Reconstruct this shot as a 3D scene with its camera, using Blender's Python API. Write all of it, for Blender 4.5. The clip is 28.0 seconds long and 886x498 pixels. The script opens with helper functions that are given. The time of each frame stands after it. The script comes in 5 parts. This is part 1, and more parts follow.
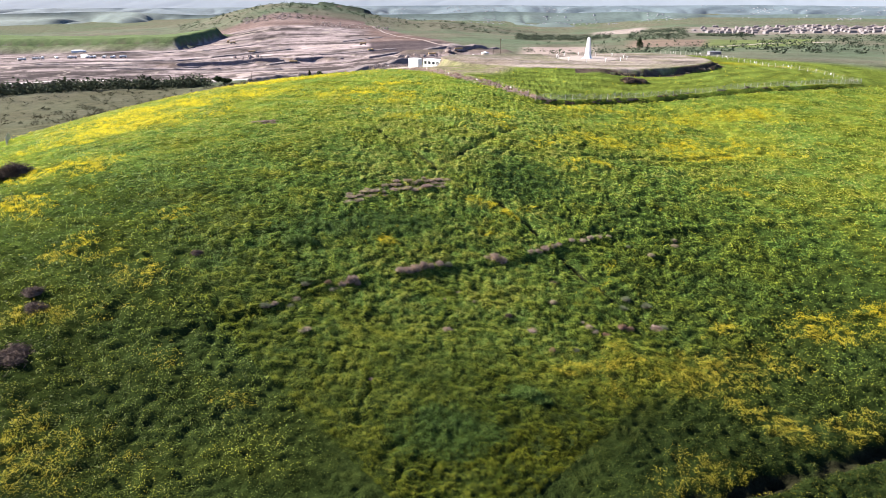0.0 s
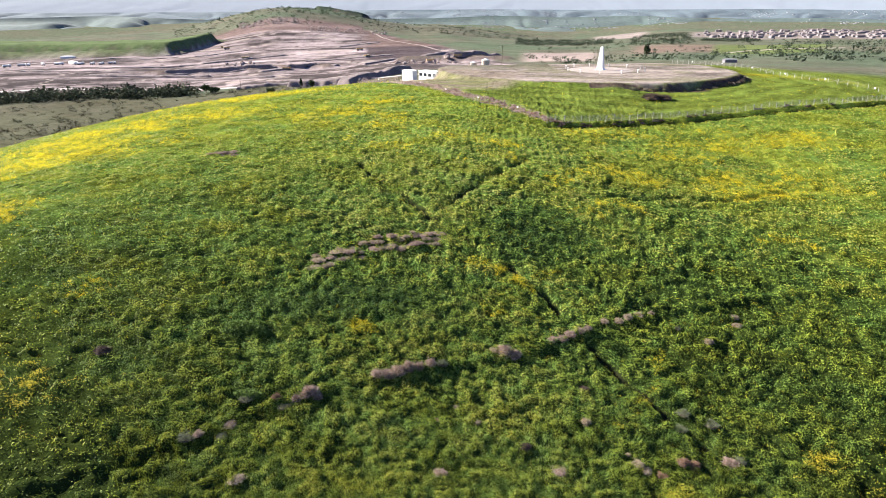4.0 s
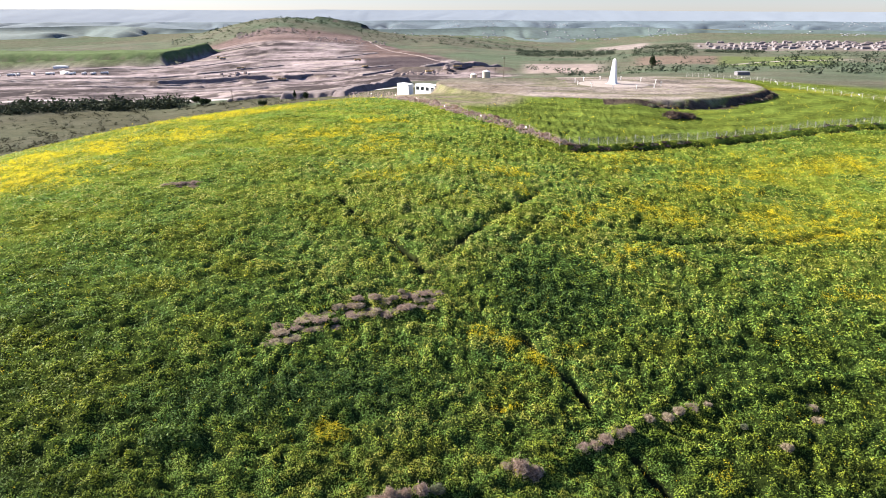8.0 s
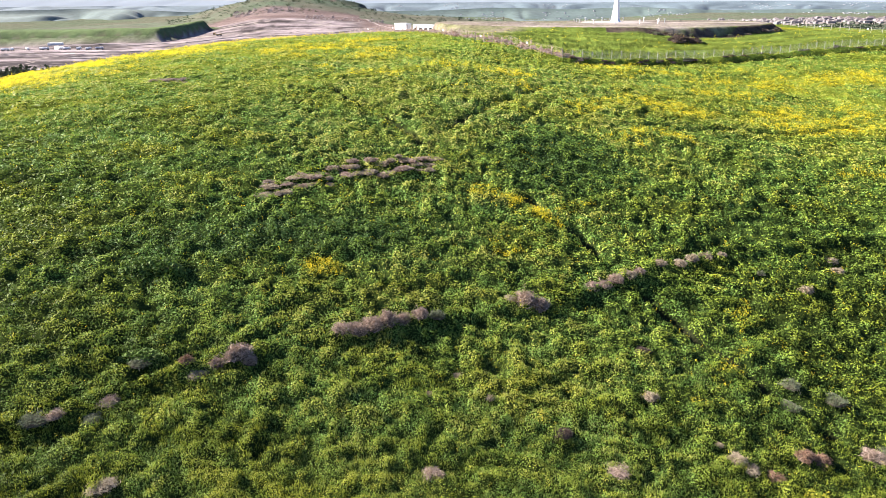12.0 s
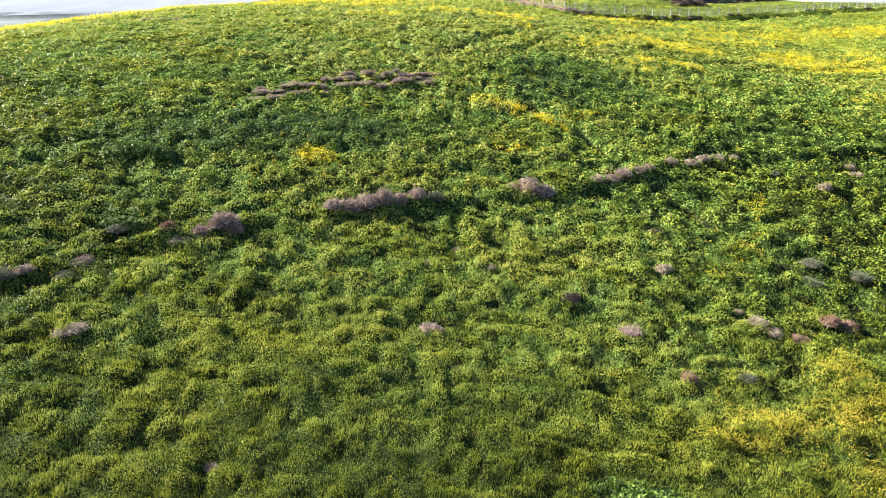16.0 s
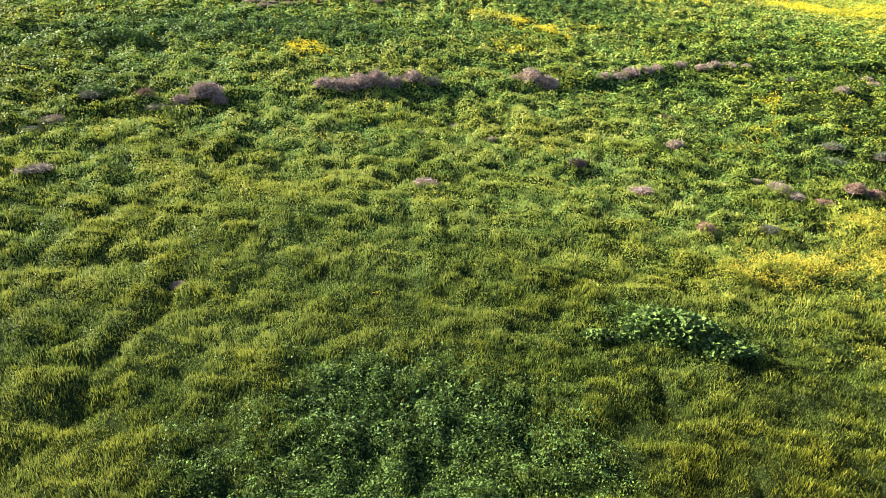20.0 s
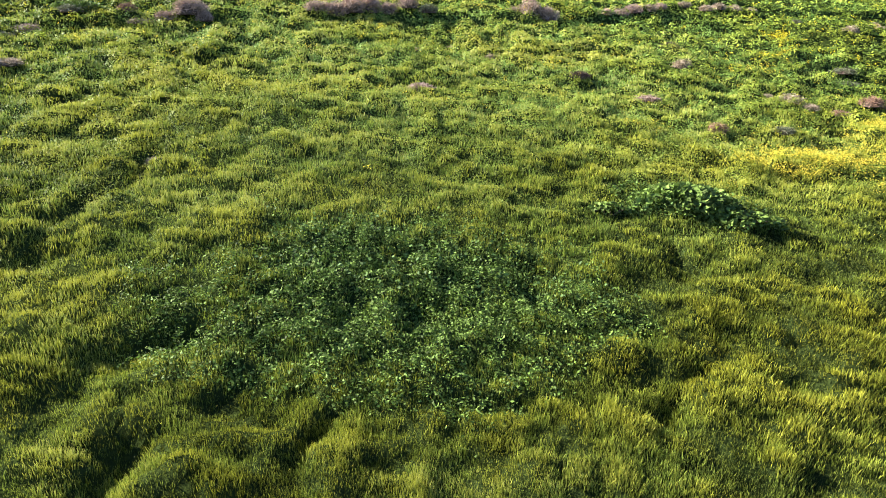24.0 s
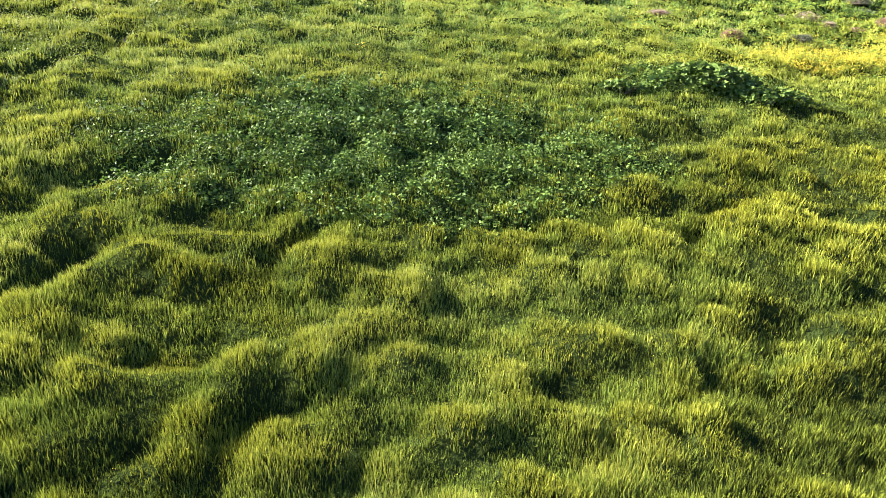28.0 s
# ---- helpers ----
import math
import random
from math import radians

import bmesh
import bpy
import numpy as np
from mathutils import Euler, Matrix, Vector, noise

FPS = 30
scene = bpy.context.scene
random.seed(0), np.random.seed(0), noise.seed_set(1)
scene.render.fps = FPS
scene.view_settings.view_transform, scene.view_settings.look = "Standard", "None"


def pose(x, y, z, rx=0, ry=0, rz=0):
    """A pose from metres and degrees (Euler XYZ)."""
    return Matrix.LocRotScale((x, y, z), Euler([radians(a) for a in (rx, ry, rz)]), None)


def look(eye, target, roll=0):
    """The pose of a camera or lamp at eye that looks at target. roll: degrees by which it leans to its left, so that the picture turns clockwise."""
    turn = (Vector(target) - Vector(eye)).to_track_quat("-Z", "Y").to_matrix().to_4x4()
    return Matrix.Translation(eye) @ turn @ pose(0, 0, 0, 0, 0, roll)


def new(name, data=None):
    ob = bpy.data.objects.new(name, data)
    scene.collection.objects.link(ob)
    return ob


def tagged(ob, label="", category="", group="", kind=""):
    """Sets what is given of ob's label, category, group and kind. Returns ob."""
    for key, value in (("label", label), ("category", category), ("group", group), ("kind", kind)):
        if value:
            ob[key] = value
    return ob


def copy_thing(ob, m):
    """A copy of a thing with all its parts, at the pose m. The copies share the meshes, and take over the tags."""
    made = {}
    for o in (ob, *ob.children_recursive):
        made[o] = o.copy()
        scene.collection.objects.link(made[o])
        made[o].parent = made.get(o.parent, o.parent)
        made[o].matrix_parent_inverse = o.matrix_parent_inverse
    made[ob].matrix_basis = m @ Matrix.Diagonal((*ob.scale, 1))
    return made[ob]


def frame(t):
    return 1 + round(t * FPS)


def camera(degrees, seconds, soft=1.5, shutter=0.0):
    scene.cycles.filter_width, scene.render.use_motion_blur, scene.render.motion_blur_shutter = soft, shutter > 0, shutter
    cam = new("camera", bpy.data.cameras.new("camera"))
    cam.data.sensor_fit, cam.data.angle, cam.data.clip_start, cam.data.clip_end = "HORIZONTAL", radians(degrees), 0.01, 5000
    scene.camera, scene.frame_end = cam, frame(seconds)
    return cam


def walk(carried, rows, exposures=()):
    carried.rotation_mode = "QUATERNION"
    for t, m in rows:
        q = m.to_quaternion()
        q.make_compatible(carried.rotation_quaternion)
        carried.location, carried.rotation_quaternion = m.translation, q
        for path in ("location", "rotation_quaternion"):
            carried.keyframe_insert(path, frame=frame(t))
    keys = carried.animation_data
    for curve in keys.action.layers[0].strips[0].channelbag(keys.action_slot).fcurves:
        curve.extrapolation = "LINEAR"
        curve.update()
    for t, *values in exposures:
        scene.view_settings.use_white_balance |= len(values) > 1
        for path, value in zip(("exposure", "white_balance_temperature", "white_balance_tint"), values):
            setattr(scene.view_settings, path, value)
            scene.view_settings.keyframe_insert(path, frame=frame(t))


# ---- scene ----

# ---- camera and its walk ----
cam = camera(68.5, 28.0, soft=0.75)
PATH = [
    (0, (-2.03, -101.95, 40.61), (-2.72, -92.64, 37.02), 0.02),
    (0.5, (-2.04, -98.66, 40.59), (-2.74, -89.34, 37.02), 0.04),
    (1, (-2.13, -95.28, 40.64), (-2.83, -85.96, 37.08), 0.09),
    (1.5, (-2.27, -91.89, 40.74), (-2.97, -82.56, 37.19), 0.14),
    (2, (-2.44, -88.48, 40.94), (-3.13, -79.15, 37.4), 0.18),
    (2.5, (-2.66, -84.55, 41.05), (-3.34, -75.22, 37.51), 0.15),
    (3, (-2.94, -80.39, 41.06), (-3.62, -71.06, 37.53), 0.07),
    (3.5, (-3.17, -76.81, 41.14), (-3.86, -67.48, 37.6), -0.02),
    (5.5, (-3.87, -59.94, 40.5), (-4.54, -50.61, 36.98), 0.01),
    (6, (-4.35, -56.81, 40.33), (-5.01, -47.46, 36.86), 0.11),
    (6.5, (-4.59, -54.31, 40.26), (-5.25, -44.95, 36.82), 0.14),
    (7, (-4.65, -52.6, 40.21), (-5.31, -43.22, 36.81), 0.12),
    (7.5, (-4.61, -51.66, 40.21), (-5.28, -42.27, 36.82), 0.12),
    (8, (-4.55, -51.28, 40.16), (-5.23, -41.9, 36.76), 0.13),
    (8.5, (-4.55, -51.1, 39.9), (-5.22, -41.73, 36.48), 0.16),
    (8.6, (-4.55, -51.1, 39.9), (-5.22, -41.73, 36.48), 0.16),
    (9, (-4.94, -51.62, 32.54), (-5.58, -42.29, 28.99), -0.05),
    (9.2, (-4.88, -51.7, 32.05), (-5.53, -42.38, 28.49), -0.06),
    (9.5, (-4.8, -51.83, 31.31), (-5.45, -42.51, 27.74), -0.08),
    (10, (-4.71, -52.06, 30.06), (-5.37, -42.74, 26.48), -0.11),
    (10.5, (-4.64, -52.33, 28.85), (-5.3, -43.02, 25.26), -0.10),
    (11, (-4.51, -52.61, 27.67), (-5.18, -43.3, 24.07), -0.10),
    (11.5, (-4.43, -52.78, 26.37), (-5.11, -43.47, 22.77), -0.14),
    (12, (-4.41, -52.87, 24.96), (-5.08, -43.56, 21.37), -0.17),
    (12.5, (-4.33, -52.99, 23.54), (-5.01, -43.68, 19.94), -0.17),
    (14.5, (-4.1, -53.42, 17.42), (-4.8, -44.09, 13.89), -0.30),
    (15, (-4.15, -53.45, 16.3), (-4.84, -44.12, 12.78), -0.29),
    (15.5, (-4.19, -53.57, 15.32), (-4.88, -44.23, 11.81), -0.25),
    (16, (-4.2, -53.68, 14.36), (-4.89, -44.34, 10.86), -0.26),
    (16.5, (-4.21, -53.75, 13.21), (-4.9, -44.4, 9.73), -0.26),
    (17, (-4.2, -53.81, 11.83), (-4.89, -44.45, 8.37), -0.20),
    (17.5, (-4.17, -53.86, 10.36), (-4.86, -44.49, 6.92), -0.16),
    (18, (-4.13, -53.88, 8.94), (-4.82, -44.51, 5.52), -0.14),
    (18.5, (-4.07, -53.9, 7.61), (-4.77, -44.53, 4.2), -0.13),
    (19, (-3.97, -53.93, 6.51), (-4.69, -44.56, 3.1), -0.15),
    (19.5, (-3.91, -53.95, 5.73), (-4.64, -44.58, 2.31), -0.15),
    (20, (-3.9, -53.93, 5.13), (-4.61, -44.56, 1.7), -0.11),
    (20.5, (-3.85, -53.9, 4.56), (-4.54, -44.54, 1.12), -0.05),
    (22.5, (-3.85, -53.81, 2.37), (-4.52, -44.44, -1.04), -0.03),
    (23, (-3.84, -53.81, 1.34), (-4.51, -44.43, -2.05), -0.04),
    (23.5, (-3.87, -53.81, 0.43), (-4.53, -44.42, -2.94), -0.05),
    (24, (-3.9, -53.78, -0.33), (-4.56, -44.38, -3.69), -0.06),
    (24.5, (-3.94, -53.69, -0.97), (-4.59, -44.29, -4.32), -0.05),
    (25, (-3.97, -53.61, -1.51), (-4.6, -44.21, -4.86), 0.02),
    (25.5, (-3.96, -53.57, -2.02), (-4.59, -44.17, -5.37), 0.06),
    (26, (-3.94, -53.56, -2.54), (-4.58, -44.16, -5.9), 0.04),
    (26.5, (-3.92, -53.56, -3.04), (-4.56, -44.16, -6.4), 0.04),
    (27, (-3.92, -53.58, -3.55), (-4.56, -44.18, -6.92), 0.05),
    (27.5, (-3.92, -53.6, -4.1), (-4.56, -44.21, -7.48), 0.07),
    (28, (-3.92, -53.63, -4.65), (-4.56, -44.24, -8.04), 0.12),
]
# the clip's camera opens up as the sky leaves the picture
EXPOSURES = [(0, 1.88), (8.5, 1.80), (10, 2.0), (12.5, 2.1), (15, 2.25), (18, 2.38), (20.5, 2.45), (24, 2.55), (28, 2.8)]
walk(cam, [(t, look(eye, target, roll)) for t, eye, target, roll in PATH], EXPOSURES)

# ---- sky and sun ----
SUN_AZ, SUN_EL = radians(-72), radians(28)
world = bpy.data.worlds.new("sky")
world.use_nodes = True
scene.world = world
_sky = world.node_tree.nodes.new("ShaderNodeTexSky")
_sky.sky_type, _sky.sun_disc = "NISHITA", False
_sky.sun_elevation, _sky.sun_rotation = SUN_EL, SUN_AZ % (2 * math.pi)
_sky.air_density, _sky.dust_density, _sky.ozone_density, _sky.altitude = 1.0, 0.15, 3.0, 100
_bg = world.node_tree.nodes["Background"]
_bg.inputs["Strength"].default_value = 0.05
_cool = world.node_tree.nodes.new("ShaderNodeVectorMath")
_cool.operation = "MULTIPLY"
_cool.inputs[1].default_value = (0.70, 0.73, 0.99)
world.node_tree.links.new(_sky.outputs[0], _cool.inputs[0])
world.node_tree.links.new(_cool.outputs[0], _bg.inputs["Color"])
sun = new("sun", bpy.data.lights.new("sun", "SUN"))
sun.data.energy, sun.data.angle, sun.data.color = 5.0, radians(0.53), (1.0, 0.93, 0.85)
SUN_WAY = Vector((math.sin(SUN_AZ) * math.cos(SUN_EL), math.cos(SUN_AZ) * math.cos(SUN_EL), math.sin(SUN_EL)))
sun.matrix_world = look(SUN_WAY * 100, (0, 0, 0))

# ---- land form ----
RNG = np.random.default_rng(7)


def smooth(a, b, v):
    v = np.clip((v - a) / (b - a), 0, 1)
    return v * v * (3 - 2 * v)


def _lattice(ix, iy, seed):
    h = (ix * 374761393 + iy * 668265263 + seed * 1442695041) & 0xFFFFFFFF
    h = ((h ^ (h >> 13)) * 1274126177) & 0xFFFFFFFF
    return ((h ^ (h >> 16)) & 0xFFFF) / 65535.0


def vnoise(x, y, seed=0):
    """Smooth value noise, -1 to 1, over arrays."""
    x, y = np.asarray(x, float), np.asarray(y, float)
    fx, fy = np.floor(x), np.floor(y)
    ix, iy = fx.astype(np.int64), fy.astype(np.int64)
    u, v = x - fx, y - fy
    u, v = u * u * u * (u * (u * 6 - 15) + 10), v * v * v * (v * (v * 6 - 15) + 10)
    a, b = _lattice(ix, iy, seed), _lattice(ix + 1, iy, seed)
    c, d = _lattice(ix, iy + 1, seed), _lattice(ix + 1, iy + 1, seed)
    return 2 * ((a + (b - a) * u) * (1 - v) + (c + (d - c) * u) * v) - 1


def fbm(x, y, seed=0, octaves=4, gain=0.5):
    out, amp, total = 0.0, 1.0, 0.0
    for k in range(octaves):
        c, s = math.cos(0.7 * k), math.sin(0.7 * k)
        out = out + amp * vnoise((x * c - y * s) * 2**k, (x * s + y * c) * 2**k, seed + 17 * k)
        total += amp
        amp *= gain
    return out / total


HILL = (1.716, -2.659, 8.015, -1.628, 1.641, -1.309)
BUMPS = (
    (-85, -45, 36, -1.08), (-85, -5, 36, 0.84), (-85, 40, 36, 2.58), (-85, 85, 36, 1.49), (-40, -45, 36, -1.92), (-40, -5, 36, 2.16), (-40, 40, 36, 0.0), (-40, 85, 36, 0.16), (5, -45, 36, -1.47), (5, -5, 36, -2.82), (5, 40, 36, 2.75), (5, 85, 36, 1.55), (45, -45, 36, 1.61), (45, -5, 36, -2.36), (45, 40, 36, -0.22), (45, 85, 36, -5.31), (70, 150, 50, 3.15), (20, 180, 50, -0.52), (-60, 150, 55, 2.99), (-140, 50, 60, -2.05), (-140, 130, 60, 5.16), (120, 110, 55, 1.42), (130, 20, 55, -1.08), (-120, -40, 55, 0.36),
)
EYE = (-4.0, -51.0)
FAR_D = (250, 450, 600, 800, 1050, 1400, 1850, 2600, 3500, 4900)
FAR_A = (-60, -36.9, -27.8, -17.3, -5.8, 5.9, 16.7, 28.5, 60)
FAR_Z = (
    (-20, -30, -32, -34, -38, -42, -43, -48, -40, -35),
    (-10, -27, -27, -30, -37, -41, -43, -48, -40, -35),
    (0, -27, -30, -33, -36, -41, -34, -40, -40, -35),
    (5, -18, -25, -28, -24, -8, 32, -20, -40, -35),
    (9, -10, -14, -20, -22, -25, -16, -47, -40, -35),
    (17, 1, -9, -18, -24, -36, -52, -59, -40, -35),
    (18, 5, -2, -10, -17, -21, -27, -32, -30, -25),
    (16, 7, 3, -3, -9, -13, -22, -27, -30, -25),
    (5, 5, 3, -3, -9, -13, -22, -27, -30, -25),
)
OBELISK = (37.4, 185.0)
PLATEAU = (32.0, 188.0, 56.0, 48.0)


def hill(x, y):
    u, v = x / 50, y / 50
    h = HILL[0] + HILL[1] * u + HILL[2] * v + HILL[3] * u * u + HILL[4] * u * v + HILL[5] * v * v
    for cx, cy, s, a in BUMPS:
        h = h + a * np.exp(-((x - cx) ** 2 + (y - cy) ** 2) / (2 * s * s))
    return h


def far_land(x, y):
    """The valley and the hills beyond, by bearing and distance from the hilltop."""
    dx, dy = x - EYE[0], y - EYE[1]
    d = np.clip(np.hypot(dx, dy), 250, 4899)
    a = np.clip(np.degrees(np.arctan2(dx, dy)), -59.9, 59.9)
    z = np.array(FAR_Z, float)
    ia = np.clip(np.searchsorted(FAR_A, a) - 1, 0, len(FAR_A) - 2)
    idd = np.clip(np.searchsorted(FAR_D, d) - 1, 0, len(FAR_D) - 2)
    A, D = np.array(FAR_A, float), np.array(FAR_D, float)
    u, v = (a - A[ia]) / (A[ia + 1] - A[ia]), (d - D[idd]) / (D[idd + 1] - D[idd])
    u = u * u * (3 - 2 * u)
    w = v * v * (3 - 2 * v)
    v = 0.5 * v + 0.5 * w
    low = z[ia, idd] * (1 - u) + z[ia + 1, idd] * u
    high = z[ia, idd + 1] * (1 - u) + z[ia + 1, idd + 1] * u
    h = low * (1 - v) + high * v
    rough = smooth(300, 1200, d)
    return h + rough * (5 * fbm(x / 260, y / 260, 3, 4) + 1.5 * fbm(x / 60, y / 60, 5, 3))


def land(x, y):
    """Height of the bare land."""
    x, y = np.asarray(x, float), np.asarray(y, float)
    d = np.hypot(x - EYE[0], y - EYE[1])
    w = smooth(215, 330, d)
    w = np.maximum(w, smooth(-70, -140, y))
    h = np.where(w < 1, hill(np.clip(x, -300, 300), np.clip(y, -150, 300)), 0) * (1 - w)
    back = smooth(-50, -72, y)
    h = h + w * (far_land(x, np.maximum(y, -50)) * (1 - back) - 20 * back)
    # the levelled plateau, with the ground cut away below its bank
    u, v = (x - PLATEAU[0]) / PLATEAU[2], (y - PLATEAU[1]) / PLATEAU[3]
    e = np.hypot(u, v) + 0.012 * vnoise(x / 5, y / 5, 76)
    side = np.degrees(np.arctan2(v, u))
    cut = smooth(-95, -60, side) * (1 - smooth(0, 25, side)) * (1 - smooth(1.05, 1.7, e))
    h = h - 1.9 * cut
    return h + (17.3 - h) * (1 - smooth(0.985, 1.035, e)) * (1 - smooth(10, 60, y - PLATEAU[1]))


# raised or sunken lines: (points, half width, height on the line, drop on the near side)
RIDGES = (
    (((-48, -27.4), (-34, -18.6), (-26, -12.6), (-15, -6.9), (-9, -4.4), (0, -0.4), (10, 5.8), (18, 10.6), (25.5, 13.9), (42, 21), (70, 30)), 0.5, 0.24, 0.25),
    (((10.6, 3.0), (11.8, 1.2), (13.2, -0.8), (15, -3.2), (17.2, -6), (19.9, -8.4), (21.4, -10.6)), 0.65, -1.05, 0),
    (((2.4, -31.6), (2.5, -34), (2.6, -35.6), (2.8, -36.8), (2.0, -38.4), (0.6, -39.4), (0.3, -41)), 0.28, -0.30, 0),
    (((-6.7, 23.3), (-4.4, 20.4), (-2.5, 18.2)), 0.5, -0.6, 0),
    (((0.2, 18.2), (1.5, 16.5), (3.6, 13.9), (5.5, 11.3), (6.9, 9.4)), 0.7, -1.1, 0),
    (((4.2, 61), (-1.3, 51.6), (-4.9, 44.4), (-9, 36.9), (-11, 32.9)), 1.0, -0.85, 0),
    (((5.8, 53.9), (1.1, 41.3), (-3.1, 32.4)), 0.8, -0.5, 0),
    (((-28.4, 49.9), (-23.8, 42.7), (-19.7, 38.6), (-15.8, 33.5), (-13.4, 30), (-11.3, 27.9)), 0.9, -1.05, 0),
    (((13.8, 45.1), (25.3, 47.7), (43.6, 53.8), (53.8, 60.2), (67.4, 66.6)), 0.6, -0.7, 0),
    (((22, -43.5), (30, -39.9), (37.5, -36.8), (47.7, -31.8), (60, -25)), 1.2, -1.2, 0),
    (((-17.2, -29.5), (-16.6, -31.6), (-17.4, -33.6), (-17, -37.5)), 0.35, -0.4, 0),
    (((-7.7, -47.4), (-7.5, -47.0), (-7.3, -46.6), (-6.9, -46.2), (-6.2, -45.9)), 0.32, 0.21, 0),
    (((-7.2, -47.6), (-7.0, -47.0), (-6.6, -46.7), (-6.0, -46.5)), 0.32, -0.21, 0),
    (((-9.6, -48.2), (-9.2, -47.6), (-8.8, -47.2), (-8.2, -46.9)), 0.30, 0.19, 0),
    (((-9.2, -48.4), (-8.6, -47.8), (-8.0, -47.3), (-7.7, -47.2)), 0.30, -0.19, 0),
    (((-8.8, -45.9), (-8.4, -45.8), (-8.0, -45.6)), 0.28, -0.26, 0),
    (((-11.4, -44.6), (-10.6, -44.3), (-9.6, -44.0), (-8.8, -43.8), (-8.4, -43.0), (-8.2, -42.1), (-7.6, -41.6)), 0.38, 0.21, 0),
    (((-9.8, -41.8), (-9.1, -41.9), (-8.5, -41.9)), 0.40, -0.25, 0),
    (((-11.4, -44.9), (-11.2, -43.9), (-11.1, -43.2)), 0.40, -0.34, 0),
    (((-7.7, -43.1), (-7.6, -42.6), (-7.4, -42.1)), 0.35, -0.37, 0),
    (((-7.0, -43.0), (-6.8, -42.2), (-6.6, -41.8)), 0.30, 0.15, 0),
    (((-15, -40.4), (-13.2, -40.2), (-12.2, -39.4), (-11.4, -39.0)), 0.40, 0.20, 0),
    (((-12.8, -40.4), (-12.0, -40.0), (-11.0, -39.6)), 0.40, -0.28, 0),
    (((-12.2, -41.4), (-11.4, -40.6), (-10.4, -39.6)), 0.32, 0.17, 0),
    (((-4.0, -40.6), (-3.5, -41.6), (-3.6, -42.6)), 0.32, -0.21, 0),
    (((-1.0, -45.4), (0.0, -45.2), (0.8, -45.9), (1.4, -46.3)), 0.30, -0.19, 0),
    (((10.4, 91.2), (40, 106), (70, 117), (99, 128), (131, 150)), 1.4, 0.4, 0.2),
    (((11.4, 89.6), (40.8, 104.4), (70.8, 115.4), (99.8, 126.4), (132, 148)), 0.9, -0.9, 0),
)
# mounds and hollows in the turf: (x, y, radius, height)
TURF = (
    (-7.4, -42.3, 0.75, -0.50), (-8.4, -42.4, 0.9, 0.42), (-6.6, -43.1, 0.8, 0.40), (-8.5, -45.7, 0.55, -0.45), (-11.2, -44.0, 0.8, -0.60), (-10.4, -45.3, 0.9, 0.40),
    (-12.7, -40.4, 0.9, -0.55), (-12.0, -41.4, 1.0, 0.35), (-3.6, -41.0, 0.55, -0.5), (-5.5, -37.5, 0.8, -0.55), (-5.2, -38.6, 0.9, 0.35), (-9.4, -41.3, 1.0, -0.45),
    (-7.0, -46.4, 1.1, 0.45), (-7.3, -47.4, 0.6, -0.45), (-9.3, -46.6, 0.9, 0.35), (-5.2, -46.2, 0.7, 0.3), (-2.4, -46.9, 0.5, -0.4), (-12.1, -39.6, 0.9, -0.6),
    (-12.9, -38.6, 1.0, 0.4), (-16.9, -37.3, 0.9, -0.5), (-13.2, -42.1, 0.9, -0.5), (-14.0, -38.0, 0.8, 0.35), (-2.4, -35.0, 0.5, -0.4), (0.2, -40.4, 0.6, -0.5),
    (-1.9, -30.4, 0.5, -0.4), (-16.8, -30.0, 0.6, -0.5), (0.8, -43.6, 0.8, -0.4), (-0.6, -43.0, 0.7, 0.3), (-4.2, -44.2, 0.8, 0.25), (2.6, -29.4, 1.2, 0.35),
    (-10.0, -36.0, 0.8, -0.4), (-8.0, -34.0, 0.7, 0.4), (-6.2, -34.6, 0.6, -0.4), (-9.0, -38.6, 0.8, 0.4), (-6.8, -40.0, 0.7, 0.3),
)


def ridge_shape(x, y):
    """Height of the banks, ditches and tracks."""
    out = np.zeros(np.shape(x))
    for pts, half, high, drop in RIDGES:
        p = np.array(pts, float)
        near = (x > p[:, 0].min() - 9) & (x < p[:, 0].max() + 9) & (y > p[:, 1].min() - 9) & (y < p[:, 1].max() + 9)
        if not near.any():
            continue
        qx, qy = x[near], y[near]
        qx, qy = qx + 0.35 * vnoise(qx / 1.7, qy / 1.7, 71), qy + 0.35 * vnoise(qx / 1.7, qy / 1.7, 72)
        best, side = np.full(qx.shape, 99.0), np.zeros(qx.shape)
        for a, b in zip(p[:-1], p[1:]):
            d = b - a
            k = np.clip(((qx - a[0]) * d[0] + (qy - a[1]) * d[1]) / (d @ d), 0, 1)
            ex, ey = qx - a[0] - k * d[0], qy - a[1] - k * d[1]
            r = np.hypot(ex, ey)
            m = r < best
            best, side = np.where(m, r, best), np.where(m, np.sign(d[0] * ey - d[1] * ex), side)
        h = high * np.exp(-((best / half) ** 2)) * (0.75 + 0.5 * vnoise(qx / 3, qy / 3, 73))
        if drop:
            h = h - drop * (side < 0) * np.exp(-((best / 5) ** 2)) * smooth(0, 0.9, best)
        out[near] += h
    return out


